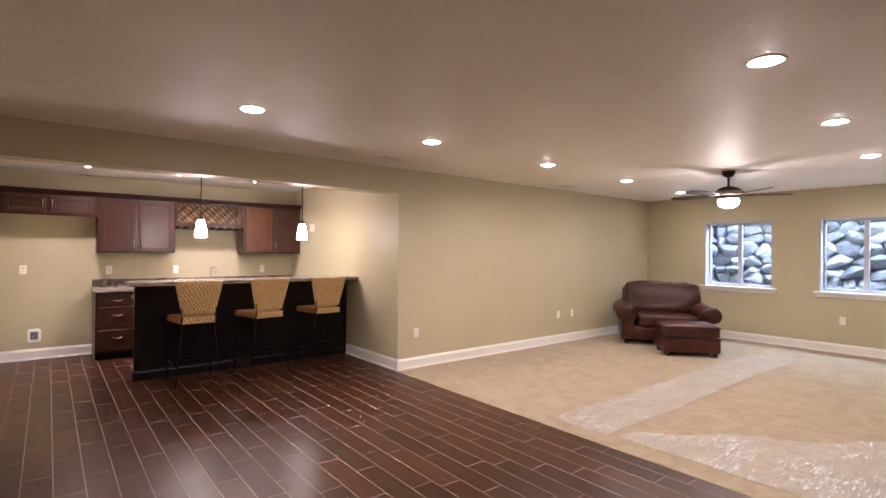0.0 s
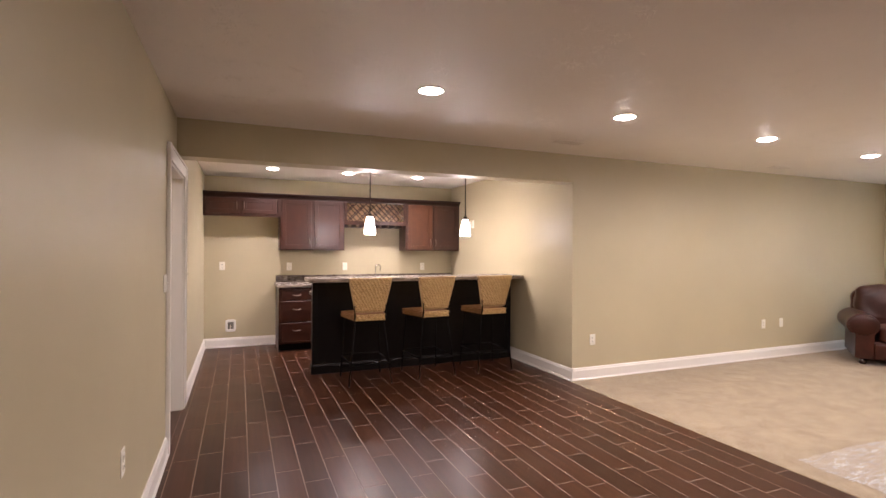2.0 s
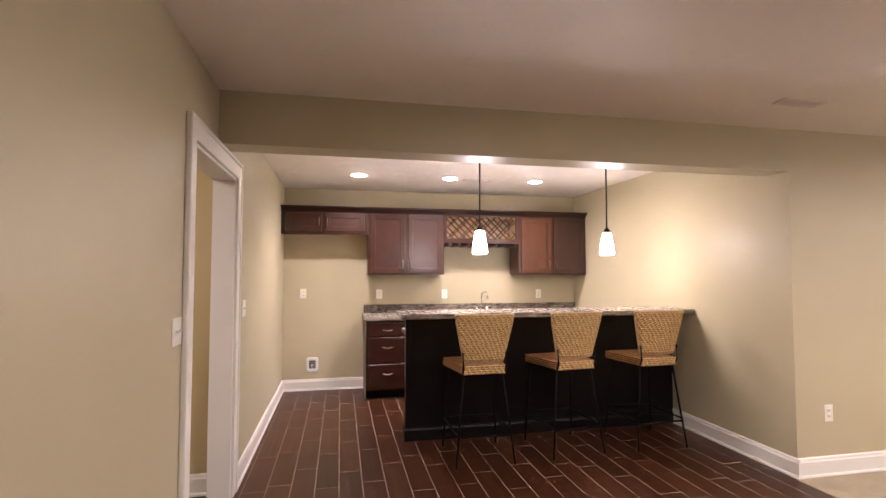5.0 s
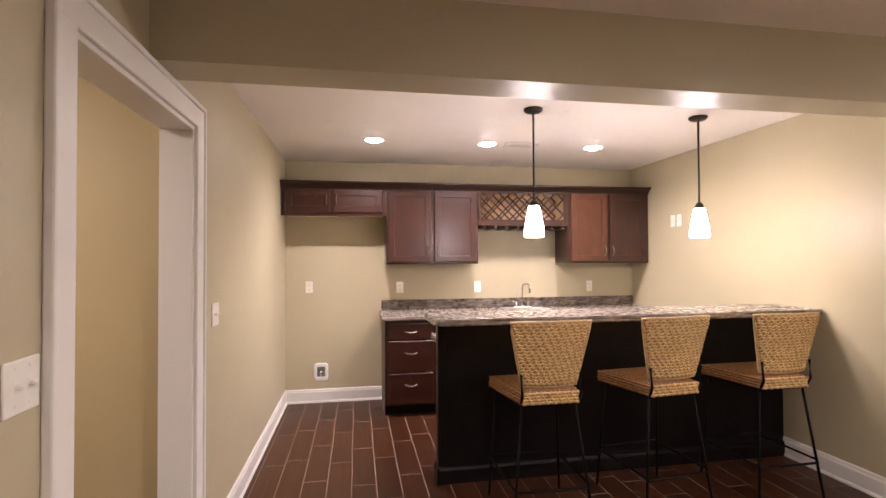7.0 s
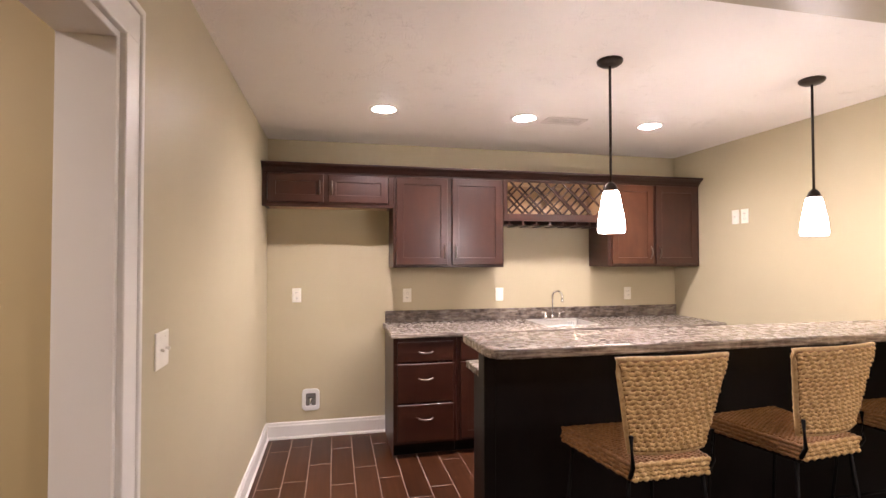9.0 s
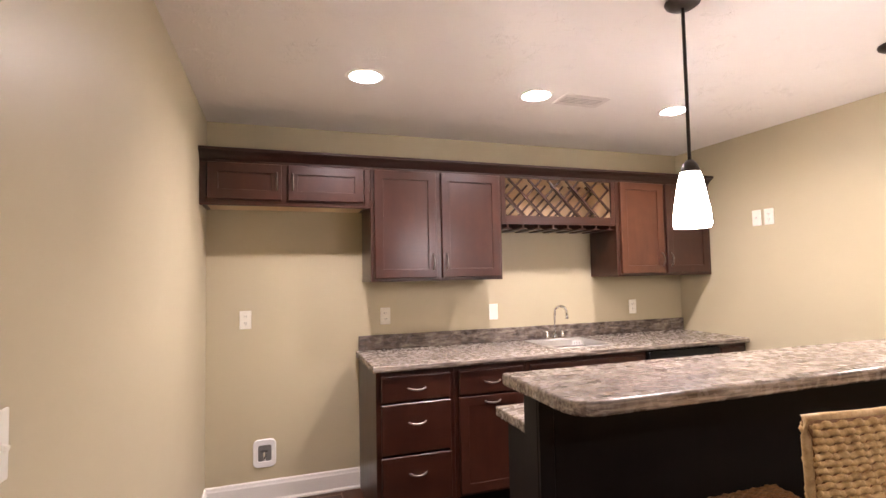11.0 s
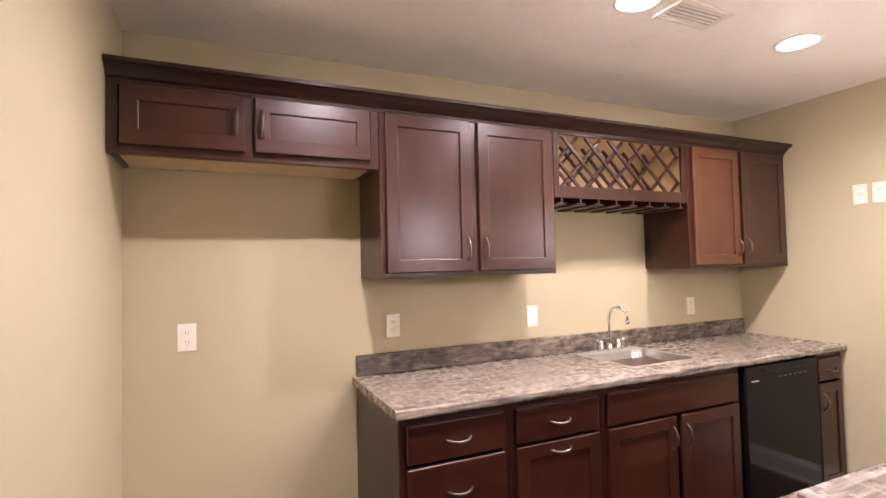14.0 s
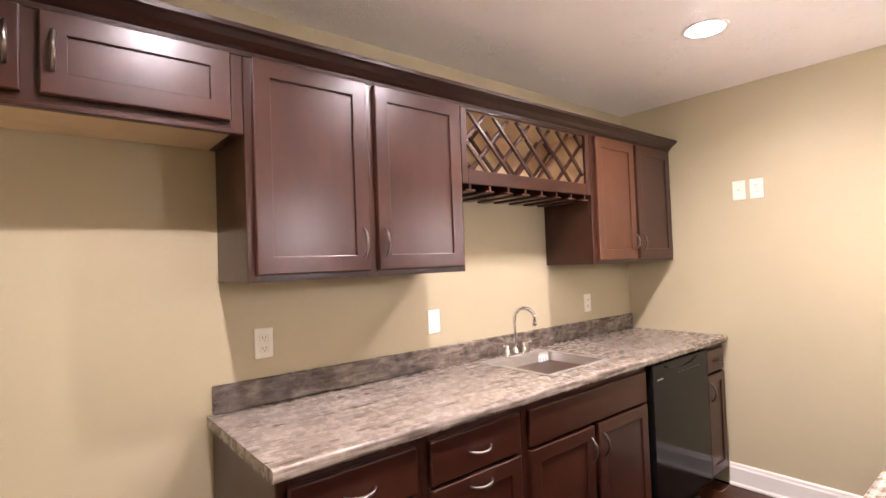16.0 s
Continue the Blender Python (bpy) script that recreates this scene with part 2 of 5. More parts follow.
STONE_TOP = laminate("stone_laminate", (6.5, 95, 95), (2.0, 26, 26), 0.25)
# same laminate, darkened to put the upright backsplash's shade into its colour
STONE_SPLASH_SHADED = laminate("stone_laminate_upstand_shaded", (12, 55, 55), (7, 22, 22), 0.55, 0.055)


def tile_material():
    k = Nodes("wood_look_tile", 0.3)
    at = k.where((34, 1.4, 10), True)
    grain = k.noise(1.0, at, 5, 0.55, 0.08)
    base = k.ramp(grain, [(0.25, (0.035, 0.0120, 0.0052)), (0.5, (0.049, 0.0172, 0.0076)), (0.78, (0.066, 0.0242, 0.0110))])
    info = k.node("ShaderNodeObjectInfo")
    hue = k.node("ShaderNodeHueSaturation")
    rng = k.node("ShaderNodeMapRange", To_Min=0.74, To_Max=1.26)
    k.link(info.outputs["Random"], rng.inputs[0])
    k.link(rng.outputs[0], hue.inputs["Value"])
    k.link(base, hue.inputs["Color"])
    k.colour(hue.outputs[0])
    k.b.inputs["Specular IOR Level"].default_value = 0.17
    k.roughness(k.noise(3.0, k.where(), 3), 0.24, 0.36)
    k.bump(grain, 0.02, 0.002, k.bump(k.noise(1.0, k.where((9, 60, 9), True), 2), 0.05, 0.002))
    return k.m


TILE = tile_material()
GROUT = paint("grout", (0.25, 0.182, 0.142), 0.85, 0.15, 150, 0.3)


def carpet_material():
    k = Nodes("carpet_pile", 0.95, Sheen_Weight=0.3)
    at = k.where()
    tuft = k.noise(150, at, 3, 0.7)
    patch = k.noise(6.5, at, 6, 0.62, 0.9)
    mix = k.node("ShaderNodeMix")
    mix.data_type = 'RGBA'
    mix.blend_type = 'MULTIPLY'
    mix.inputs[0].default_value = 1.0
    k.link(k.ramp(tuft, [(0.3, (0.70, 0.70, 0.70)), (0.7, (1, 1, 1))]), mix.inputs[6])
    k.link(k.ramp(patch, [(0.35, (0.290, 0.215, 0.120)), (0.65, (0.410, 0.318, 0.192))]), mix.inputs[7])
    k.colour(mix.outputs[2])
    k.bump(tuft, 0.6, 0.012)
    return k.m


CARPET = carpet_material()


def plain(name, colour, rough, metal=0.0, scale=40, spread=0.12, bump=0.05, **more):
    k = Nodes(name, rough, metal, **more)
    at = k.where()
    n = k.noise(scale, at)
    k.colour(k.ramp(n, [(0.3, [c * (1 - spread) for c in colour]), (0.7, [min(1, c * (1 + spread)) for c in colour])]))
    k.roughness(n, max(0.02, rough - 0.05), min(1, rough + 0.07))
    k.bump(n, bump, 0.002)
    return k.m


PLATE = plain("ivory_plate", (0.82, 0.79, 0.70), 0.35, 0, 30, 0.03, 0.02)
SLOT = plain("dark_slot", (0.05, 0.045, 0.04), 0.6)
CHROME = plain("chrome", (0.80, 0.80, 0.80), 0.10, 1.0, 20, 0.04, 0.0)
STEEL = plain("brushed_steel", (0.70, 0.68, 0.64), 0.42, 1.0, 90, 0.08, 0.05)
NICKEL = plain("satin_nickel", (0.23, 0.20, 0.18), 0.30, 1.0, 60, 0.08, 0.02)
BRONZE = plain("dark_bronze", (0.035, 0.026, 0.020), 0.38, 0.6, 60, 0.2, 0.04)
BLACK = plain("black_appliance", (0.005, 0.005, 0.005), 0.10, 0, 30, 0.1, 0.0, Specular_IOR_Level=0.2)
IRON = plain("dark_iron", (0.005, 0.004, 0.0036), 0.5, 0.0, 60, 0.2, 0.05, Specular_IOR_Level=0.12)
WHITE = plain("white_enamel", (0.80, 0.79, 0.76), 0.4, 0, 30, 0.03, 0.02)


def glow(name, colour, strength):
    k = Nodes(name, 0.3, 0, (0.9, 0.88, 0.85))
    k.b.inputs["Emission Color"].default_value = (*colour, 1)
    k.b.inputs["Emission Strength"].default_value = strength
    return k.m


LENS = glow("lamp_lens", (1, 0.87, 0.86), 62)
SHADE = glow("lit_opal_glass", (1, 0.86, 0.86), 31.0)
BOWL = glow("lit_fan_glass", (1, 0.88, 0.80), 18.0)

# ---- setting ----
# west wall with the door opening
T = 0.13
bm = box(-T, 0, SOUTH - T, DOOR_A, 0, 2.6)
box(-T, 0, DOOR_B, BACK + T, 0, 2.6, bm=bm)
box(-T, 0, DOOR_A, DOOR_B, DOOR_Z, 2.6, bm=bm)
struct("wall_west", bm, WALL, "olive tan painted wall with a doorway", "wall")
struct("wall_north_bar", box(0, EAST, BACK, BACK + T, 0, 2.6), WALL, "olive tan painted wall behind the bar cabinets", "wall")
struct("wall_bar_east", box(EAST, EAST + 0.14, FRONT + 0.14, BACK + T, 0, 2.6), WALL, "olive tan painted side wall of the bar alcove", "wall")
bm = box(EAST, ROOM_E + 0.2, FRONT, FRONT + 0.14, 0, 2.6, bm=None)
box(0, EAST, FRONT, HEAD_BACK, HEAD_Z, 2.6, bm=bm)
struct("wall_north", bm, WALL, "olive tan painted wall with a dropped header over the bar", "wall")
struct("wall_south", box(0, ROOM_E, SOUTH - T, SOUTH, 0, 2.6), WALL, "olive tan painted wall", "wall")

# east wall, thick, with two basement windows
WIN_Z0, WIN_Z1 = 0.89, 1.985
WINDOWS = [(3.79, 4.83), (2.12, 3.17)]
bm = box(ROOM_E, ROOM_E + 0.2, SOUTH - T, WINDOWS[1][0], 0, 2.6)
box(ROOM_E, ROOM_E + 0.2, WINDOWS[1][1], WINDOWS[0][0], 0, 2.6, bm=bm)
box(ROOM_E, ROOM_E + 0.2, WINDOWS[0][1], FRONT, 0, 2.6, bm=bm)
for a, b_ in WINDOWS:
    box(ROOM_E, ROOM_E + 0.2, a, b_, 0, WIN_Z0, bm=bm)
    box(ROOM_E, ROOM_E + 0.2, a, b_, WIN_Z1, 2.6, bm=bm)
struct("wall_east", bm, WALL, "olive tan painted wall with two basement windows", "wall")

# ceilings, open at each recessed lamp
CAN_R = 0.078
bm = sheet_with_holes(0, ROOM_E, SOUTH, FRONT, CEIL, MAIN_CANS, CAN_R)
join(bm, sheet_with_holes(0, EAST, HEAD_BACK, BACK, CEIL, BAR_CANS, CAN_R))
box(-T, ROOM_E + 0.2, SOUTH - T, BACK + T, 2.6, 2.7, bm=bm)
struct("ceiling", bm, CEILING, "beige ceiling with a stomped plaster texture", "ceiling")

# ground slab, carpet
floor = struct("floor", box(0, CARPET_X, SOUTH, BACK, -0.10, -0.0009), GROUT, "dark wood-look plank tiles with pale grout", "floor")
struct("carpet", box(CARPET_X, ROOM_E, SOUTH, FRONT, -0.10, 0.004, 0.003, 1), CARPET, "beige cut pile carpet", "carpet")

# small hall beyond the doorway
HALL_X, HALL_N, HALL_S, HALL_LAMP = -2.8, 6.47, 4.7, (-1.25, 5.55)
struct("wall_hall_north", box(HALL_X, -T, HALL_N, HALL_N + T, 0, 2.6), HALL_PAINT, "warm beige painted hall wall", "wall")
struct("wall_hall_south", box(HALL_X, -T, HALL_S - T, HALL_S, 0, 2.6), HALL_PAINT, "warm beige painted hall wall", "wall")
struct("wall_hall_west", box(HALL_X - T, HALL_X, HALL_S - T, HALL_N + T, 0, 2.6), HALL_PAINT, "warm beige painted hall wall", "wall")
struct("ceiling_hall", sheet_with_holes(HALL_X, -T, HALL_S, HALL_N, CEIL, [HALL_LAMP], CAN_R), CEILING, "beige hall ceiling", "ceiling")
struct("floor_hall", box(HALL_X, 0, HALL_S, HALL_N, -0.10, -0.002), TILE, "dark hall floor", "floor")


# baseboards
def base_profile(t=0.016, h=0.135):
    return [(0, 0.0), (t + 0.008, 0.0), (t + 0.008, 0.012), (t, 0.022), (t, h - 0.03), (t * 0.72, h - 0.02), (t * 0.6, h - 0.008), (t * 0.3, h), (0, h)]


def baseboard(name, wall, a, b_):
    """wall: ('x', place, sign) or ('y', place, sign); runs from a to b_."""
    axis, place, sign = wall
    run = 'y' if axis == 'x' else 'x'
    prof = [(place + sign * u, v) for u, v in base_profile()]
    if run == 'y':
        bm = prism(prof, 'y', a, b_)
    else:
        bm = prism(prof, 'x', a, b_)
    struct(name, bm, TRIM, "white painted baseboard with a moulded top", "baseboard")


baseboard("baseboard_west", ('x', 0, 1), SOUTH, DOOR_A - 0.106)
baseboard("baseboard_west_bar", ('x', 0, 1), DOOR_B + 0.106, BACK - 0.025)
baseboard("baseboard_bar", ('y', BACK, -1), 0, 0.958)
baseboard("baseboard_bar_east", ('x', EAST, -1), FRONT - 0.024, 8.575)
baseboard("baseboard_north", ('y', FRONT, -1), EAST, ROOM_E)
baseboard("baseboard_east", ('x', ROOM_E, -1), SOUTH, FRONT - 0.025)
baseboard("baseboard_hall", ('y', HALL_N, -1), HALL_X, -T)

# door casing and jamb
bm = box(0, 0.02, DOOR_A - 0.09, DOOR_A, 0, DOOR_Z + 0.09, 0.004)
box(0, 0.02, DOOR_B, DOOR_B + 0.09, 0, DOOR_Z + 0.09, 0.004, bm=bm)
box(0, 0.0205, DOOR_A - 0.09, DOOR_B + 0.09, DOOR_Z, DOOR_Z + 0.091, 0.004, bm=bm)
box(0.0, 0.028, DOOR_A - 0.105, DOOR_A - 0.082, 0, DOOR_Z + 0.105, 0.006, bm=bm)
box(0.0, 0.028, DOOR_B + 0.082, DOOR_B + 0.105, 0, DOOR_Z + 0.105, 0.006, bm=bm)
box(0.0, 0.0285, DOOR_A - 0.105, DOOR_B + 0.105, DOOR_Z + 0.083, DOOR_Z + 0.106, 0.006, bm=bm)
struct("trim_door_casing", bm, TRIM, "white painted door casing round an open doorway", "door casing")
bm = box(-T - 0.003, 0.004, DOOR_A - 0.001, DOOR_A + 0.018, 0, DOOR_Z, 0.002, 1)
box(-T - 0.003, 0.004, DOOR_B - 0.018, DOOR_B + 0.001, 0, DOOR_Z, 0.002, 1, bm=bm)
box(-T - 0.003, 0.0045, DOOR_A, DOOR_B, DOOR_Z - 0.018, DOOR_Z + 0.001, 0.002, 1, bm=bm)
struct("trim_door_jamb", bm, TRIM, "white painted flat door jamb", "door jamb")


# ---- lamps in the ceilings ----
def flood_lamp(x, y, z, watts, beam=0, radius=0.022, tint=WARM):
    """A reflector bulb's light: a soft cone of so many degrees, or spread evenly over its face."""
    light = bpy.data.lights.new("lamp", 'SPOT' if beam else 'AREA')
    light.energy, light.color = watts * (4 if beam else 1), tint
    if beam:
        light.spot_size, light.spot_blend, light.shadow_soft_size = radians(beam), 1.0, radius
    else:
        light.shape, light.size = 'DISK', radius * 2
    ob = new("lamp", light)
    ob.location = (x, y, z)
    return ob


def recessed_light(x, y):
    root = thing("recessed_light", (x, y, CEIL), "lit recessed ceiling downlight with a white trim ring", "ceiling light", "recessed ceiling lights")
    part("housing", lathe([(CAN_R, 0.0), (CAN_R - 0.001, 0.03), (CAN_R - 0.004, 0.10), (0.001, 0.102)], (x, y, CEIL), 28), WHITE, root, smooth=True)
    part("trim_ring", lathe([(CAN_R - 0.003, 0.006), (CAN_R - 0.002, -0.003), (CAN_R + 0.006, -0.006), (CAN_R + 0.018, -0.004), (CAN_R + 0.020, 0.0), (CAN_R + 0.002, 0.001)], (x, y, CEIL), 28), WHITE, root, smooth=True)
    part("bulb", lathe([(0.001, -0.020), (0.026, -0.017), (0.048, -0.006), (0.064, 0.016), (0.062, 0.070), (0.03, 0.098)], (x, y, CEIL), 24), LENS, root, "glowing reflector bulb", True)
    return root


first_can = recessed_light(*MAIN_CANS[0])
for x, y in MAIN_CANS[1:] + BAR_CANS + [HALL_LAMP]:
    copy_thing(first_can, pose(x, y, CEIL))
for x, y in MAIN_CANS:
    flood_lamp(x, y, CEIL - 0.024, CAN_WATTS * (0.28 if x > 8 else 0.68 if x > 6 else 0.84 if x < 2 else 1.0), BEAM)
for x, y in BAR_CANS:
    flood_lamp(x, y, CEIL - 0.024, BAR_WATTS, BAR_BEAM, tint=BAR_WARM)
flood_lamp(*HALL_LAMP, CEIL - 0.024, HALL_WATTS)


def pendant(x, y):
    root = thing("pendant_light", (x, y, CEIL), "bronze pendant light with a lit tapered white glass shade", "pendant light", "pendant lights over the bar")
    part("canopy", lathe([(0.001, 0), (0.062, 0), (0.064, -0.006), (0.060, -0.016), (0.045, -0.026), (0.012, -0.030), (0.001, -0.030)], (x, y, CEIL), 28), BRONZE, root, smooth=True)
    part("rod", tube([(x, y, CEIL - 0.028), (x, y, CEIL - 0.615)], 0.0065, 10), BRONZE, root, smooth=True)
    part("socket_cap", lathe([(0.001, 0.03), (0.012, 0.028), (0.026, 0.012), (0.034, -0.012), (0.034, -0.022), (0.001, -0.022)], (x, y, CEIL - 0.635), 24), BRONZE, root, smooth=True)
    part("shade", lathe([(0.034, 0.0), (0.042, -0.03), (0.060, -0.13), (0.066, -0.19), (0.060, -0.205), (0.052, -0.202), (0.050, -0.12), (0.030, -0.004)], (x, y, CEIL - 0.653), 32), SHADE, root, "lit white glass shade", True)
    light = bpy.data.lights.new("lamp", 'POINT')
    light.energy, light.color, light.shadow_soft_size = PENDANT_WATTS, WARM, 0.05
    lamp = new("lamp", light)
    lamp.location = (x, y, CEIL - 0.90)
    return root


for x, y in PENDANTS:
    pendant(x, y)


REGISTER = plain("register_enamel", (0.76, 0.71, 0.66), 0.45, 0, 30, 0.05, 0.02)


def vent(x, y, long, wide):
    root = thing("ceiling_vent", (x, y, CEIL), "beige painted metal ceiling register with slats", "air vent", "ceiling vents")
    f = 0.022
    bm = box(x - long / 2, x + long / 2, y - wide / 2, y - wide / 2 + f, CEIL - 0.008, CEIL - 0.0005, 0.002, 1)
    box(x - long / 2, x + long / 2, y + wide / 2 - f, y + wide / 2, CEIL - 0.008, CEIL - 0.0005, 0.002, 1, bm=bm)
    box(x - long / 2, x - long / 2 + f, y - wide / 2 + f, y + wide / 2 - f, CEIL - 0.008, CEIL - 0.0005, 0.002, 1, bm=bm)
    box(x + long / 2 - f, x + long / 2, y - wide / 2 + f, y + wide / 2 - f, CEIL - 0.008, CEIL - 0.0005, 0.002, 1, bm=bm)
    part("frame", bm, REGISTER, root)
    part("backing", box(x - long / 2 + f, x + long / 2 - f, y - wide / 2 + f, y + wide / 2 - f, CEIL - 0.002, CEIL - 0.001), plain("duct_shadow", (0.42, 0.39, 0.36), 0.7), root)
    count = int((wide - 2 * f) / 0.018)
    for k in range(count):
        yy = y - wide / 2 + f + (k + 0.5) * (wide - 2 * f) / count
        part("slat", box(x - long / 2 + f, x + long / 2 - f, yy - 0.0048, yy + 0.0048, CEIL - 0.0065, CEIL - 0.0045), REGISTER, root)


vent(2.13, 8.21, 0.30, 0.15)
vent(3.35, 5.41, 0.30, 0.10)
vent(6.57, 5.53, 0.30, 0.10)


# ---- wall plates ----
def wall_plate(kind, place, normal, gangs=1):
    """kind: outlet, switch, jack or blank; normal: the way it faces, one of '-y', '+x', '-x'."""
    w, h = 0.072 + 0.046 * (gangs - 1), 0.116
    names = {"outlet": ("wall_outlet", "ivory duplex power outlet on the wall", "power outlet"), "switch": ("light_switch", "ivory toggle light switch plate on the wall", "light switch"),
             "blank": ("wall_plate", "ivory blank wall plate", "wall plate"), "jack": ("wall_jack", "ivory wall plate with a round cable jack", "wall plate")}[kind]
    root = thing(names[0], place, names[1], names[2], "wall plates")
    p = Vector(place)
    turn = {'-y': Matrix.Identity(4), '+x': Matrix.Rotation(radians(90), 4, 'Z'), '-x': Matrix.Rotation(radians(-90), 4, 'Z')}[normal]
    m = Matrix.Translation(p) @ turn
    part("plate", box(-w / 2, w / 2, -0.006, 0, -h / 2, h / 2, 0.0035, 2, m=m), PLATE, root)
    for g in range(gangs):
        u = (g - (gangs - 1) / 2) * 0.046
        if kind == "outlet":
            for z in (-0.02, 0.02):
                face = part("socket", box(u - 0.017, u + 0.017, -0.0078, -0.005, z - 0.0145, z + 0.0145, 0.004, 2, m=m), PLATE, root)
                for s in (-0.006, 0.006):
                    part("slot", box(u + s - 0.0012, u + s + 0.0012, -0.0084, -0.007, z - 0.003, z + 0.006, m=m), SLOT, face)
                part("slot", box(u - 0.002, u + 0.002, -0.0084, -0.007, z - 0.010, z - 0.006, 0.001, 1, m=m), SLOT, face)
        elif kind == "switch":
            part("bezel", box(u - 0.006, u + 0.006, -0.0072, -0.005, -0.013, 0.013, 0.001, 1, m=m), PLATE, root)
            part("toggle", box(u - 0.0045, u + 0.0045, -0.020, -0.006, 0.0, 0.010, 0.0025, 2, m=m @ Matrix.Rotation(radians(18), 4, 'X')), PLATE, root)
        elif kind == "jack":
            b = lathe([(0.001, 0.012), (0.005, 0.012), (0.005, 0.0), (0.008, 0.0), (0.008, -0.002)], (0, 0, 0), 14)
            bmesh.ops.transform(b, matrix=m @ Matrix.Translation((u, -0.005, 0)) @ Matrix.Rotation(radians(90), 4, 'X'), verts=b.verts)
            part("jack", b, STEEL, root)
        for z in (-0.04, 0.04) if kind != "outlet" else (0.0,):
            part("screw", box(u - 0.003, u + 0.003, -0.0072, -0.005, z - 0.003, z + 0.003, 0.0015, 2, m=m), PLATE, root)
    return root


wall_plate("outlet", (0.233, BACK, 1.160), '-y')
wall_plate("outlet", (1.147, BACK, 1.145), '-y')
wall_plate("blank", (1.978, BACK, 1.140), '-y')
wall_plate("outlet", (3.258, BACK, 1.130), '-y')
wall_plate("jack", (EAST, 8.445, 1.80), '-x')
wall_plate("outlet", (EAST, 8.35, 1.80), '-x')
wall_plate("switch", (0, 6.71, 1.168), '+x', 2)
wall_plate("switch", (0, 5.25, 1.178), '+x', 2)
wall_plate("outlet", (0, 3.98, 0.50), '+x')
wall_plate("outlet", (4.05, FRONT, 0.43), '-y')
wall_plate("outlet", (6.83, FRONT, 0.455), '-y')
wall_plate("jack", (7.18, FRONT, 0.455), '-y')
wall_plate("outlet", (ROOM_E, 2.89, 0.477), '-x')

# recessed water supply box low on the wall
root = thing("water_supply_box", (0.349, BACK, 0.305), "white plastic recessed water supply box with a valve", "supply box")
px, pz = 0.349, 0.305


def rounded(w, h, r, n=6):
    pts = []
    for cx, cz, a0 in ((w / 2 - r, h / 2 - r, 0), (-w / 2 + r, h / 2 - r, 90), (-w / 2 + r, -h / 2 + r, 180), (w / 2 - r, -h / 2 + r, 270)):
        for k in range(n + 1):
            a = radians(a0 + 90 * k / n)
            pts.append((cx + r * math.cos(a), cz + r * math.sin(a)))
    return pts


bm = bmesh.new()
rings = [[bm.verts.new((px + u, BACK - d, pz + v)) for u, v in rounded(w, h, r)] for w, h, r, d in ((0.140, 0.176, 0.034, 0.0), (0.140, 0.176, 0.034, 0.007), (0.132, 0.168, 0.031, 0.011), (0.086, 0.106, 0.014, 0.011), (0.080, 0.100, 0.012, 0.0035))]
for a, b_ in zip(rings, rings[1:]):
    for k in range(len(a)):
        bm.faces.new((a[k], a[(k + 1) % len(a)], b_[(k + 1) % len(a)], b_[k]))
part("frame", bm, WHITE, root)
part("recess", box(px - 0.041, px + 0.041, BACK - 0.003, BACK - 0.001, pz - 0.051, pz + 0.051), plain("grey_recess", (0.16, 0.15, 0.14), 0.7), root)
part("valve", tube([(px, BACK - 0.006, pz - 0.045), (px, BACK - 0.010, pz + 0.012)], 0.010, 10), CHROME, root, "chrome valve", True)
part("valve_lever", box(px - 0.022, px + 0.020, BACK - 0.016, BACK - 0.006, pz + 0.010, pz + 0.022, 0.004), SLOT, root)


# ---- cabinets behind the bar ----
UP_FRONT, UP_BOT, UP_TOP = 8.868, 1.388, 2.135
BASE_FRONT = 8.592


def handle(x, y, z, parent, upright=True, long=0.105):
    """A bowed bar pull, standing proud of the face at y."""
    pts, rad = [], []
    for k in range(13):
        s = k / 12 * 2 - 1
        out = 0.026 * (1 - abs(s) ** 2.6)
        d = s * long / 2
        pts.append((x, y - 0.002 - out, z + d) if upright else (x + d, y - 0.002 - out, z - 0.008 * (1 - s * s)))
        rad.append(0.0042 + 0.0022 * (1 - s * s))
    part("handle", tube(pts, 0.005, 8, radii=rad), NICKEL, parent, "bowed satin nickel pull", True)


def shaker(name, x0, x1, z0, z1, front, parent, material, rail=0.058, flat=False):
    """A framed door or drawer front whose face is at y = front."""
    t = 0.020
    if flat:
        return part(name, box(x0, x1, front, front + t, z0, z1, 0.007, 3), material, parent)
    bm = bmesh.new()
    loops = []
    for inset, y in ((0.0, front + t), (0.0, front + 0.004), (0.0014, front + 0.0012), (0.004, front), (rail - 0.003, front), (rail - 0.0008, front + 0.001), (rail, front + 0.004), (rail, front + t)):
        loops.append([bm.verts.new((x, y, z)) for x, z in ((x0 + inset, z0 + inset), (x1 - inset, z0 + inset), (x1 - inset, z1 - inset), (x0 + inset, z1 - inset))])
    for p, q in zip(loops, loops[1:] + loops[:1]):
        for k in range(4):
            bm.faces.new((p[k], p[(k + 1) % 4], q[(k + 1) % 4], q[k]))
    door = part(name, bm, material, parent)
    bm = prism([(front + 0.0075, z0 + rail - 0.004), (front + 0.018, z0 + rail - 0.004), (front + 0.018, z1 - rail + 0.004), (front + 0.0075, z1 - rail + 0.004)], 'x', x0 + rail - 0.004, x1 - rail + 0.004)
    part("panel", bm, material, door)
    return door


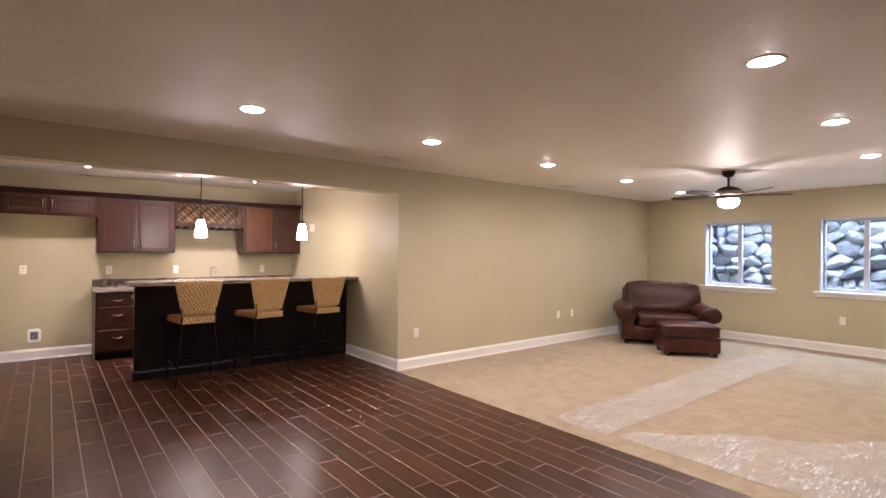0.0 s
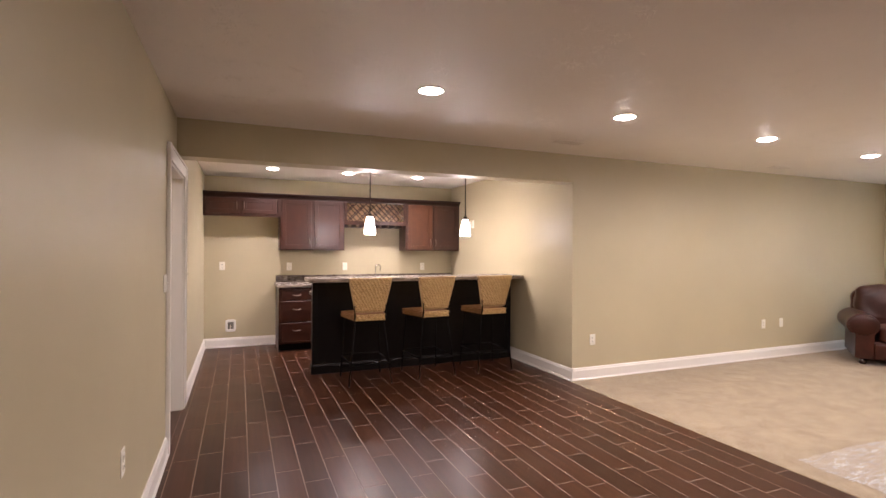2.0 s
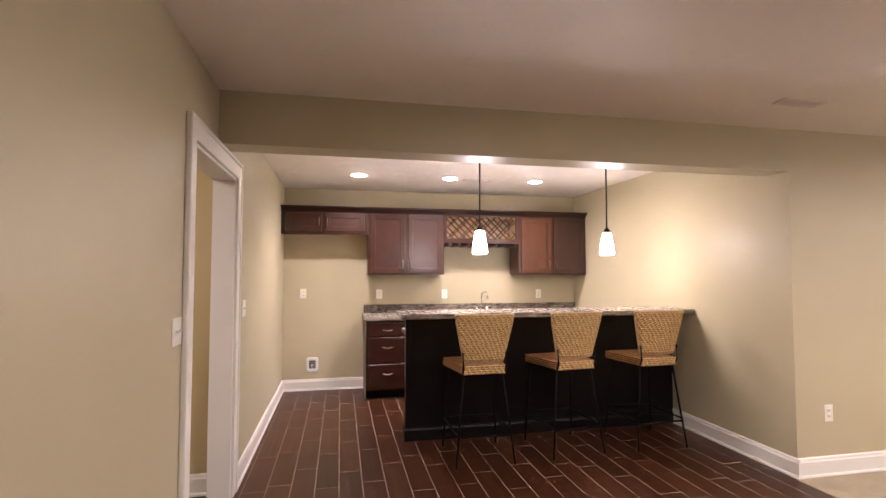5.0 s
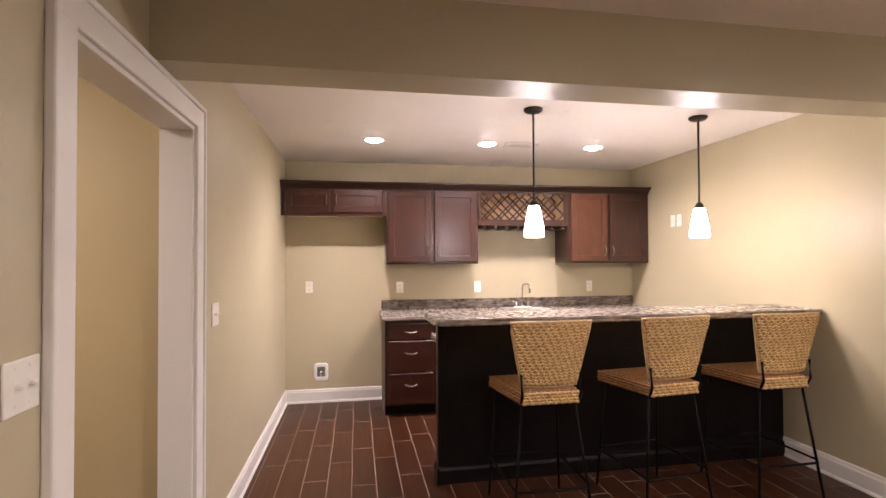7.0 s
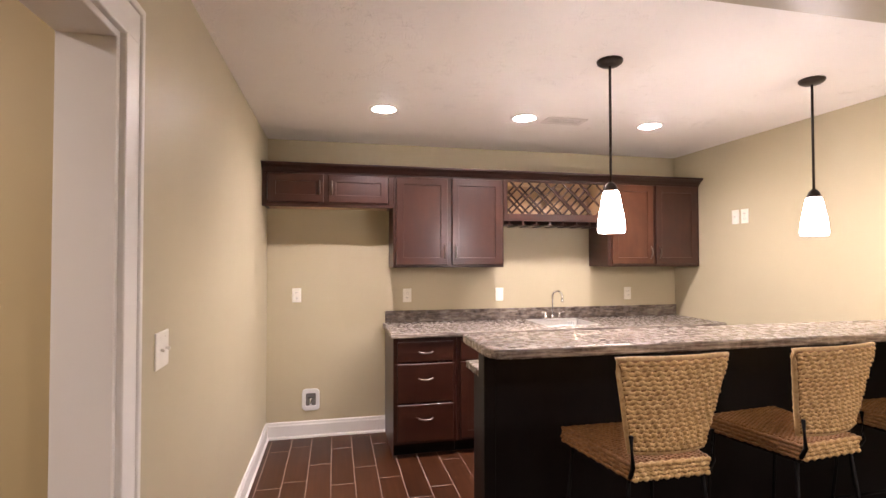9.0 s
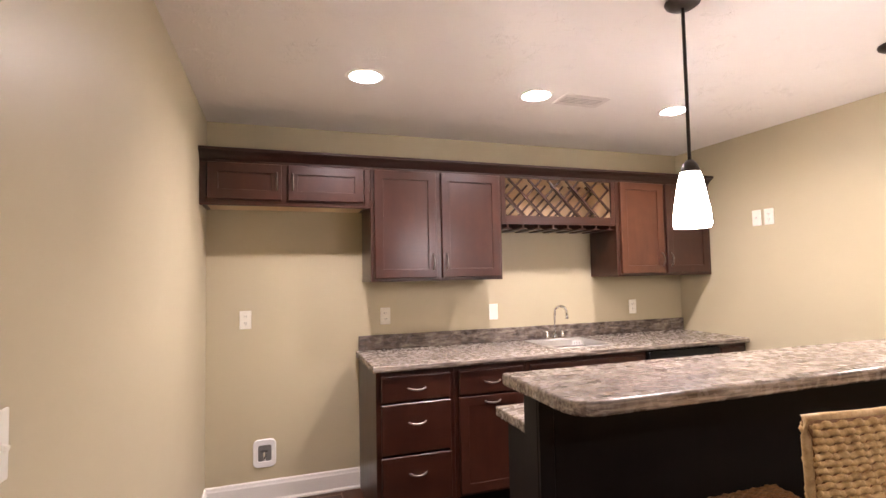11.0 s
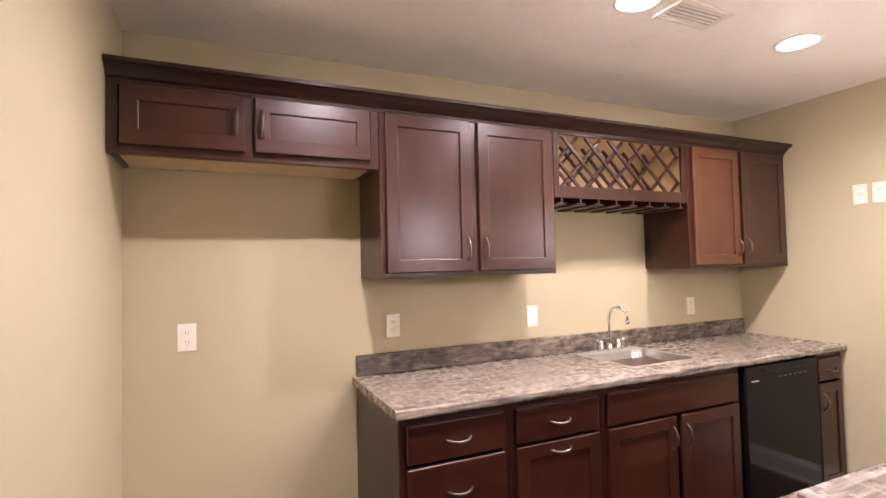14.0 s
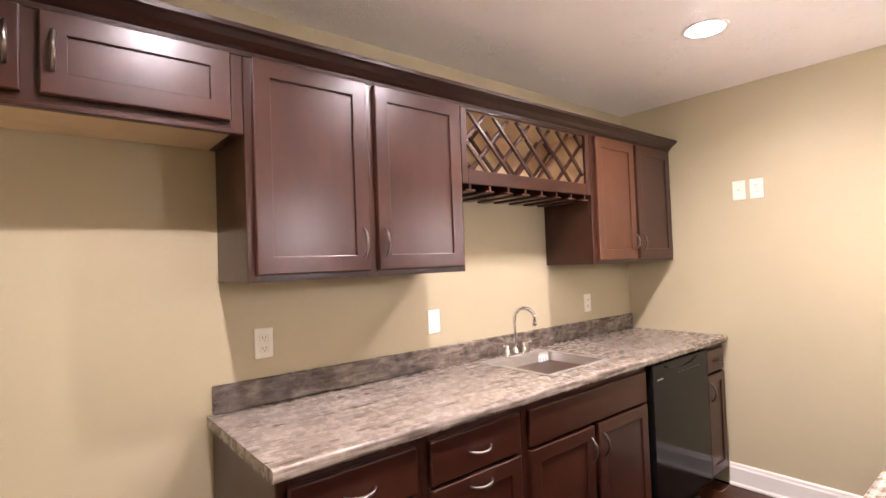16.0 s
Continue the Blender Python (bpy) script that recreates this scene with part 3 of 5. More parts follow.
def carcass(root, material, x0, x1, y0, y1, z0, z1, stile=0.035, mid=None):
    """An open box with a face frame at y0, board by board."""
    p = 0.018
    for a in (x0, x1 - p):
        part("side_panel", box(a, a + p, y0 + p, y1, z0, z1), material, root)
    part("top_panel", box(x0 + p, x1 - p, y0 + p, y1, z1 - p, z1), material, root)
    part("bottom_board", box(x0 + p, x1 - p, y0 + p, y1 - 0.008, z0 + 0.012, z0 + 0.012 + p), material, root)
    part("back_panel", box(x0 + p, x1 - p, y1 - 0.008, y1, z0 + 0.012, z1 - p), material, root)
    for a, b_ in ((x0, x0 + stile), (x1 - stile, x1)) + (((mid - 0.026, mid + 0.026),) if mid else ()):
        part("stile", box(a, b_, y0, y0 + p, z0, z1, 0.0015, 1), material, root)
    part("rail", box(x0 + stile, x1 - stile, y0 + 0.0005, y0 + p, z1 - stile, z1), material, root)
    part("rail", box(x0 + stile, x1 - stile, y0 + 0.0005, y0 + p, z0, z0 + stile), material, root)


def wall_cabinet(x0, x1, z0, z1, doors, material, label, rail=0.058, low_handles=True, first=None):
    root = thing("wall_cabinet", ((x0 + x1) / 2, BACK, z0), label, "wall cabinet", "wall cabinets")
    carcass(root, material, x0, x1, UP_FRONT, BACK, z0, z1, mid=(doors[0][1] + doors[1][0]) / 2)
    for k, (a, b_) in enumerate(doors):
        d = shaker("door", a, b_, z0 + 0.022, z1 - 0.03, UP_FRONT - 0.021, root, first if k == 0 and first else material, rail)
        hx = b_ - 0.028 if k == 0 else a + 0.028
        hz = z0 + 0.125 if low_handles else (z0 + z1) / 2
        handle(hx, UP_FRONT - 0.021, hz, d)
    return root


SHORT_BOT = 1.868
root = wall_cabinet(0.003, 0.987, SHORT_BOT, UP_TOP, [(0.045, 0.452), (0.488, 0.945)], CAB, "dark cherry wall cabinet, short, above the refrigerator gap", 0.058, False)
part("bottom_panel", box(0.03, 0.965, UP_FRONT + 0.03, BACK - 0.01, SHORT_BOT + 0.001, SHORT_BOT + 0.011), RAW, root, "unstained maple underside")
part("light_rail", prism([(UP_FRONT - 0.004, SHORT_BOT - 0.012), (UP_FRONT + 0.022, SHORT_BOT - 0.012), (UP_FRONT + 0.022, SHORT_BOT), (UP_FRONT - 0.004, SHORT_BOT)], 'x', 0.003, 0.986, r=0.002, seg=1), CAB_H, root)
wall_cabinet(0.989, 1.905, UP_BOT, UP_TOP, [(1.012, 1.425), (1.462, 1.885)], CAB, "dark cherry two-door wall cabinet beside the wine rack")
wall_cabinet(2.862, EAST - 0.002, UP_BOT, UP_TOP, [(2.895, 3.295), (3.325, 3.742)], CAB, "dark cherry two-door wall cabinet in the corner, one door paler", first=CAB_PALE)


def wine_rack(x0, x1, z0, z1):
    root = thing("wine_rack", ((x0 + x1) / 2, BACK, z0), "dark cherry wine rack with a diagonal lattice and stemware rails", "wine rack")
    p = 0.018
    depth = UP_FRONT + 0.012
    bm = box(x0, x0 + p, depth, BACK, z0, z1)
    box(x1 - p, x1, depth, BACK, z0, z1, bm=bm)
    box(x0 + p, x1 - p, depth, BACK, z1 - p, z1, bm=bm)
    box(x0 + p, x1 - p, depth, BACK, z0 + 0.03, z0 + 0.03 + p, bm=bm)
    part("body", bm, CAB, root)
    part("back_panel", box(x0 + p, x1 - p, BACK - 0.012, BACK - 0.004, z0 + 0.05, z1 - p), RAW, root, "unstained maple back panel")
    part("rack_floor", box(x0 + p, x1 - p, UP_FRONT + 0.03, BACK - 0.013, z0 + 0.0482, z0 + 0.052), RAW, root)
    for xa, xb in ((x0 + p, x0 + p + 0.003), (x1 - p - 0.003, x1 - p)):
        part("inner_side", box(xa, xb, UP_FRONT + 0.03, BACK - 0.013, z0 + 0.0525, z1 - p), RAW, root)
    part("inner_top", box(x0 + p + 0.004, x1 - p - 0.004, UP_FRONT + 0.03, BACK - 0.013, z1 - p - 0.004, z1 - p - 0.0005), RAW, root)
    f = 0.036
    bm = box(x0, x0 + f, UP_FRONT, UP_FRONT + p, z0, z1, 0.002, 1)
    box(x1 - f, x1, UP_FRONT, UP_FRONT + p, z0, z1, 0.002, 1, bm=bm)
    box(x0 + f, x1 - f, UP_FRONT + 0.0005, UP_FRONT + p, z0, z0 + 0.062, 0.002, 1, bm=bm)
    box(x0 + f, x1 - f, UP_FRONT + 0.0005, UP_FRONT + p, z1 - 0.035, z1, 0.002, 1, bm=bm)
    part("face_frame", bm, CAB_H, root)
    # lattice of thin boards crossing
    a, b_, lo, hi = x0 + f - 0.006, x1 - f + 0.006, z0 + 0.058, z1 - 0.032
    step, h = 0.158, hi - lo
    for deep in (UP_FRONT + 0.022, UP_FRONT + 0.235):
        for lean in (1, -1):
            s = -h
            while s < (b_ - a):
                u0, u1 = s, s + h
                c0, c1 = max(u0, 0), min(u1, b_ - a)
                if c1 - c0 > 0.012:
                    za, zb = lo + (c0 - u0), lo + (c1 - u0)
                    if lean < 0:
                        za, zb = hi - (c0 - u0), hi - (c1 - u0)
                    y = deep + (0.0145 if lean > 0 else 0.0)
                    pa, pb = Vector((a + c0, y, za)), Vector((a + c1, y, zb))
                    d = (pb - pa).normalized()
                    nrm = Vector((-d.z, 0, d.x)) * 0.0068
                    bm = bmesh.new()
                    vs = [bm.verts.new(q + Vector((0, yy, 0))) for yy in (0, 0.014) for q in (pa + nrm, pa - nrm, pb - nrm, pb + nrm)]
                    for ids in ((0, 1, 2, 3), (7, 6, 5, 4), (0, 4, 5, 1), (1, 5, 6, 2), (2, 6, 7, 3), (3, 7, 4, 0)):
                        bm.faces.new([vs[i] for i in ids])
                    part("lattice_slat", bm, CAB, root)
                s += step
    # stemware rails under the rack
    n = 8
    for k in range(n):
        x = x0 + 0.05 + k * (x1 - x0 - 0.10) / (n - 1)
        bm = box(x - 0.006, x + 0.006, UP_FRONT + 0.006, BACK - 0.01, z0 - 0.024, z0 + 0.030)
        box(x - 0.030, x + 0.030, UP_FRONT + 0.002, BACK - 0.01, z0 - 0.034, z0 - 0.024, 0.003, 1, bm=bm)
        part("stemware_rail", bm, CAB, root)
    return root


wine_rack(1.907, 2.860, 1.772, UP_TOP)

# crown moulding along all the wall cabinets
prof = [(UP_FRONT + 0.012, UP_TOP - 0.028), (UP_FRONT - 0.004, UP_TOP - 0.028), (UP_FRONT - 0.006, UP_TOP - 0.012), (UP_FRONT - 0.016, UP_TOP - 0.004), (UP_FRONT - 0.030, UP_TOP + 0.012), (UP_FRONT - 0.050, UP_TOP + 0.026),
        (UP_FRONT - 0.062, UP_TOP + 0.032), (UP_FRONT - 0.064, UP_TOP + 0.046), (UP_FRONT - 0.056, UP_TOP + 0.050), (UP_FRONT + 0.012, UP_TOP + 0.050)]
crown = thing("crown_molding", (1.89, UP_FRONT, UP_TOP), "dark cherry crown moulding along the cabinet tops", "crown molding")
part("moulding", prism(prof, 'x', 0.003, EAST - 0.003), CROWN, crown)
part("top_board", box(0.003, EAST - 0.003, UP_FRONT + 0.012, BACK - 0.002, UP_TOP + 0.001, UP_TOP + 0.012), CAB_H, crown)


def base_cabinet(name, x0, x1, label, category="base cabinet"):
    root = thing(name, ((x0 + x1) / 2, BACK, 0), label, category, "base cabinets")
    carcass(root, CAB, x0, x1, BASE_FRONT, BACK, 0.10, 0.872)
    part("toe_kick", box(x0, x1, BASE_FRONT + 0.075, BASE_FRONT + 0.09, 0, 0.10), ESPRESSO, root)
    return root


FACE = BASE_FRONT - 0.021
root = base_cabinet("drawer_cabinet", 0.960, 1.432, "dark cherry base cabinet with three drawers", "drawer cabinet")
part("end_panel", box(0.9575, 0.9598, BASE_FRONT + 0.002, BACK, 0.002, 0.872), CAB, root)
for z0, z1 in ((0.700, 0.848), (0.402, 0.688), (0.118, 0.390)):
    d = shaker("drawer", 0.985, 1.405, z0, z1, FACE, root, CAB_H, flat=True)
    handle(1.195, FACE, (z0 + z1) / 2 + (0.0 if z1 - z0 < 0.2 else 0.035), d, False)
root = base_cabinet("waste_cabinet", 1.434, 1.914, "dark cherry base cabinet with a drawer above a pull-out front")
d = shaker("drawer", 1.460, 1.890, 0.700, 0.848, FACE, root, CAB_H, flat=True)
handle(1.675, FACE, 0.774, d, False)
d = shaker("pull_out_front", 1.460, 1.890, 0.118, 0.688, FACE, root, CAB)
handle(1.675, FACE, 0.655, d, False)
root = base_cabinet("sink_cabinet", 1.916, 2.850, "dark cherry sink base cabinet with two doors")
shaker("false_front", 1.944, 2.822, 0.700, 0.848, FACE, root, CAB_H, flat=True)
for k, (a, b_) in enumerate(((1.944, 2.366), (2.400, 2.822))):
    d = shaker("door", a, b_, 0.118, 0.688, FACE, root, CAB)
    handle(b_ - 0.03 if k == 0 else a + 0.03, FACE, 0.590, d)
root = base_cabinet("narrow_cabinet", 3.498, EAST - 0.003, "dark cherry narrow base cabinet with a drawer and a door")
d = shaker("drawer", 3.520, 3.750, 0.715, 0.848, FACE, root, CAB_H, flat=True)
handle(3.635, FACE, 0.78, d, False, 0.085)
d = shaker("door", 3.520, 3.750, 0.118, 0.700, FACE, root, CAB, 0.05)
handle(3.548, FACE, 0.600, d)

GREY_PRINT = plain("panel_print", (0.12, 0.12, 0.12), 0.6)
dish = thing("dishwasher", (3.174, BACK, 0), "glossy black built-in dishwasher", "dishwasher")
part("tub", box(2.856, 3.492, BASE_FRONT + 0.02, BACK - 0.02, 0.10, 0.868), BLACK, dish)
door = part("door", box(2.858, 3.490, FACE - 0.012, BASE_FRONT + 0.019, 0.115, 0.866, 0.007, 2), BLACK, dish)
grip = [(2.99 + 0.37 * k / 12, 0.846 - 0.030 * math.sin(math.pi * k / 12)) for k in range(13)]
part("grip", tube([(x, FACE - 0.013, z) for x, z in grip], 0.006, 8), BLACK, door, "curved pocket grip", True)
part("badge", box(2.905, 2.965, FACE - 0.0135, FACE - 0.0115, 0.786, 0.793), STEEL, door)
for k in range(6):
    part("print_bar", box(3.13 + k * 0.045, 3.155 + k * 0.045, FACE - 0.0128, FACE - 0.0116, 0.793, 0.797), GREY_PRINT, door)
part("kick_plate", box(2.858, 3.490, BASE_FRONT + 0.05, BASE_FRONT + 0.06, 0.005, 0.10), BLACK, dish)

# countertop with a drop-in sink
CX0, CX1, CY0, SX0, SX1, SY0, SY1 = 0.938, EAST - 0.003, 8.552, 2.215, 2.660, 8.695, 9.050
top = thing("countertop", (2.35, BACK, 0.876), "grey-brown streaked stone-look laminate countertop with backsplash", "countertop")


def rolled_front(y0, y1, z0, z1, r=0.012):
    pts = [(y1, z0), (y0 + r, z0)]
    for k in range(5):
        a = math.pi / 2 * k / 4
        pts.append((y0 + r - r * math.sin(a), z0 + r - r * math.cos(a)))
    for k in range(5):
        a = math.pi / 2 * k / 4
        pts.append((y0 + r - r * math.cos(a), z1 - r + r * math.sin(a)))
    return pts + [(y1, z1)]


bm = prism(rolled_front(CY0, SY0, 0.876, 0.914), 'x', CX0, CX1)
box(CX0, SX0, SY0, BACK - 0.002, 0.876, 0.914, bm=bm)
box(SX1, CX1, SY0, BACK - 0.002, 0.876, 0.914, bm=bm)
box(SX0, SX1, SY1, BACK - 0.002, 0.876, 0.914, bm=bm)
part("slab", bm, STONE_TOP, top)
part("backsplash", box(CX0 + 0.018, CX1, BACK - 0.022, BACK - 0.001, 0.9145, 1.016, 0.005, 2), STONE_SPLASH_SHADED, top)

sink = thing("sink", (2.445, 8.86, 0.914), "small stainless steel drop-in bar sink", "sink")
bm = box(SX0 - 0.018, SX1 + 0.018, SY0 - 0.018, SY0 + 0.004, 0.9145, 0.919, 0.002, 1)
box(SX0 - 0.018, SX1 + 0.018, SY1 - 0.004, SY1 + 0.075, 0.9145, 0.919, 0.002, 1, bm=bm)
box(SX0 - 0.018, SX0 + 0.004, SY0 + 0.004, SY1 - 0.004, 0.9145, 0.919, 0.002, 1, bm=bm)
box(SX1 - 0.004, SX1 + 0.018, SY0 + 0.004, SY1 - 0.004, 0.9145, 0.919, 0.002, 1, bm=bm)
part("rim", bm, STEEL, sink)
bm = bmesh.new()
n0 = [(SX0 + 0.003, SY0 + 0.003), (SX1 - 0.003, SY0 + 0.003), (SX1 - 0.003, SY1 - 0.003), (SX0 + 0.003, SY1 - 0.003)]
rings = []
for z, ins in ((0.917, 0.0), (0.745, 0.010), (0.722, 0.020), (0.712, 0.045)):
    rings.append([bm.verts.new((x + (ins if x < 2.4 else -ins), y + (ins if y < 8.86 else -ins), z)) for x, y in n0])
for r0, r1 in zip(rings, rings[1:]):
    for k in range(4):
        bm.faces.new((r0[k], r0[(k + 1) % 4], r1[(k + 1) % 4], r1[k]))
bm.faces.new(rings[-1])
part("bowl", bm, STEEL, sink)
part("drain", lathe([(0.001, 0.004), (0.02, 0.004), (0.042, 0.006), (0.045, 0.001)], (2.445, 8.86, 0.712), 24), CHROME, sink, smooth=True)
GREY_INK = plain("label_print", (0.34, 0.33, 0.32), 0.6)
part("sticker", box(2.555, 2.635, SY1 - 0.0155, SY1 - 0.0140, 0.745, 0.906), WHITE, sink, "white paper label with printed bars")
for k in range(3):
    part("label_bar", box(2.568 + k * 0.022, 2.575 + k * 0.022, SY1 - 0.0162, SY1 - 0.0156, 0.755, 0.895), GREY_INK, sink)

tap = thing("faucet", (2.44, 9.090, 0.919), "chrome two-handle gooseneck bar faucet", "faucet")
part("base_plate", box(2.35, 2.53, 9.067, 9.113, 0.9195, 0.936, 0.008, 3), CHROME, tap)
pts = [(2.44, 9.090, 0.93), (2.44, 9.090, 1.12)]
for k in range(1, 13):
    a = math.pi * k / 12 * 1.02
    pts.append((2.44 + 0.030 * (1 - math.cos(a)) * 0.8, 9.090 - 0.048 * (1 - math.cos(a)), 1.12 + 0.052 * math.sin(a)))
pts.append((pts[-1][0], pts[-1][1], 1.085))
part("spout", tube(pts, 0.0095, 14), CHROME, tap, smooth=True)
part("collar", lathe([(0.001, 0.03), (0.014, 0.028), (0.018, 0.0)], (2.44, 9.090, 0.934), 18), CHROME, tap, smooth=True)
part("aerator", lathe([(0.001, 0.012), (0.012, 0.012), (0.012, -0.008), (0.001, -0.008)], (pts[-1][0], pts[-1][1], 1.088), 16), CHROME, tap, smooth=True)
for s in (-1, 1):
    x = 2.44 + s * 0.066
    h = part("tap_handle", lathe([(0.017, 0.0), (0.015, 0.02), (0.010, 0.03), (0.013, 0.045), (0.001, 0.052)], (x, 9.090, 0.934), 18), CHROME, tap, smooth=True)
    part("lever", tube([(x, 9.090, 0.975), (x + s * 0.045, 9.070, 0.988)], 0.005, 10), CHROME, h, smooth=True)


# ---- the bar and its stools ----
BAR_Z, BAR_X, PANEL_Y, TOP_Y0, TOP_Y1, REAR = 1.09, 1.225, 7.20, 6.87, 7.31, 7.31
bar = thing("bar_counter", (2.5, 7.35, 0), "plain espresso-black wooden bar with a base trim", "bar counter")
part("front_panel", box(BAR_X, EAST - 0.003, PANEL_Y, PANEL_Y + 0.02, 0.0, 1.046, 0.002, 1), ESPRESSO, bar)
part("end_panel", box(BAR_X, BAR_X + 0.02, PANEL_Y + 0.021, REAR, 0.0, 1.046, 0.002, 1), ESPRESSO, bar)
part("back_panel", box(BAR_X + 0.021, EAST - 0.003, REAR - 0.02, REAR, 0.90, 1.046), ESPRESSO, bar)
part("corner_post", box(BAR_X - 0.006, BAR_X + 0.05, PANEL_Y - 0.004, PANEL_Y - 0.0005, 0.0, 1.046, 0.003, 1), ESPRESSO, bar)
part("base_trim", prism([(PANEL_Y - 0.0005, 0.0), (PANEL_Y - 0.02, 0.0), (PANEL_Y - 0.02, 0.085), (PANEL_Y - 0.012, 0.105), (PANEL_Y - 0.0005, 0.11)], 'x', BAR_X - 0.012, EAST - 0.003), ESPRESSO, bar)
part("end_trim", prism([(BAR_X - 0.0005, 0.0), (BAR_X - 0.018, 0.0), (BAR_X - 0.018, 0.085), (BAR_X - 0.010, 0.105), (BAR_X - 0.0005, 0.11)], 'y', PANEL_Y - 0.0195, REAR - 0.005), ESPRESSO, bar)
part("lower_cabinet", box(BAR_X + 0.03, EAST - 0.004, REAR + 0.001, 7.50, 0.0, 0.874, 0.002, 1), ESPRESSO, bar)

outline = [(BAR_X - 0.08, TOP_Y1), (BAR_X - 0.08 - 0.0, TOP_Y0 + 0.07), (BAR_X - 0.065, TOP_Y0 + 0.03), (BAR_X - 0.03, TOP_Y0 + 0.005), (BAR_X, TOP_Y0), (EAST - 0.003, TOP_Y0), (EAST - 0.003, TOP_Y1)]
bm = prism(outline, 'z', 1.048, BAR_Z, r=0.008, seg=3)
tagged(part("bar_countertop", bm, STONE_TOP), "grey-brown streaked stone-look laminate bar top with a clipped corner", "bar top")
bm = prism([(BAR_X + 0.0, REAR + 0.002), (EAST - 0.003, REAR + 0.002), (EAST - 0.003, 7.545), (BAR_X + 0.0, 7.545)], 'z', 0.876, 0.914, r=0.006, seg=2)
tagged(part("lower_countertop", bm, STONE_TOP), "grey-brown laminate work ledge behind the bar", "countertop")


def rattan_material(name, c0, c1, c2):
    k = Nodes(name, 0.62)
    at = k.where((1, 1, 1), True)
    n = k.noise(55, at, 5, 0.65, 0.4)
    k.colour(k.ramp(n, [(0.28, c0), (0.5, c1), (0.74, c2)]))
    k.bump(k.noise(420, at, 3), 0.35, 0.002)
    return k.m


RATTAN = rattan_material("woven_seagrass", (0.33, 0.185, 0.062), (0.57, 0.375, 0.150), (0.74, 0.54, 0.27))
EDGING = rattan_material("cane_binding", (0.36, 0.22, 0.090), (0.54, 0.365, 0.165), (0.66, 0.49, 0.26))
CUSHION = rattan_material("seat_weave", (0.16, 0.072, 0.026), (0.27, 0.132, 0.048), (0.38, 0.208, 0.088))


def braid(a, b_, r, n_bead, lift, phase, bm):
    """A row of plump overlapping strands between two points, swelling and weaving along its way."""
    a, b_ = Vector(a), Vector(b_)
    steps = n_bead * 4
    pts, radii = [], []
    for k in range(steps + 1):
        s = k / steps
        w = math.sin(math.pi * n_bead * s + phase)
        pts.append(a.lerp(b_, s) + lift * (0.38 * r * w))
        radii.append(r * (0.50 + 0.52 * abs(w) ** 0.8))
    tube(pts, r, 6, bm=bm, radii=radii)


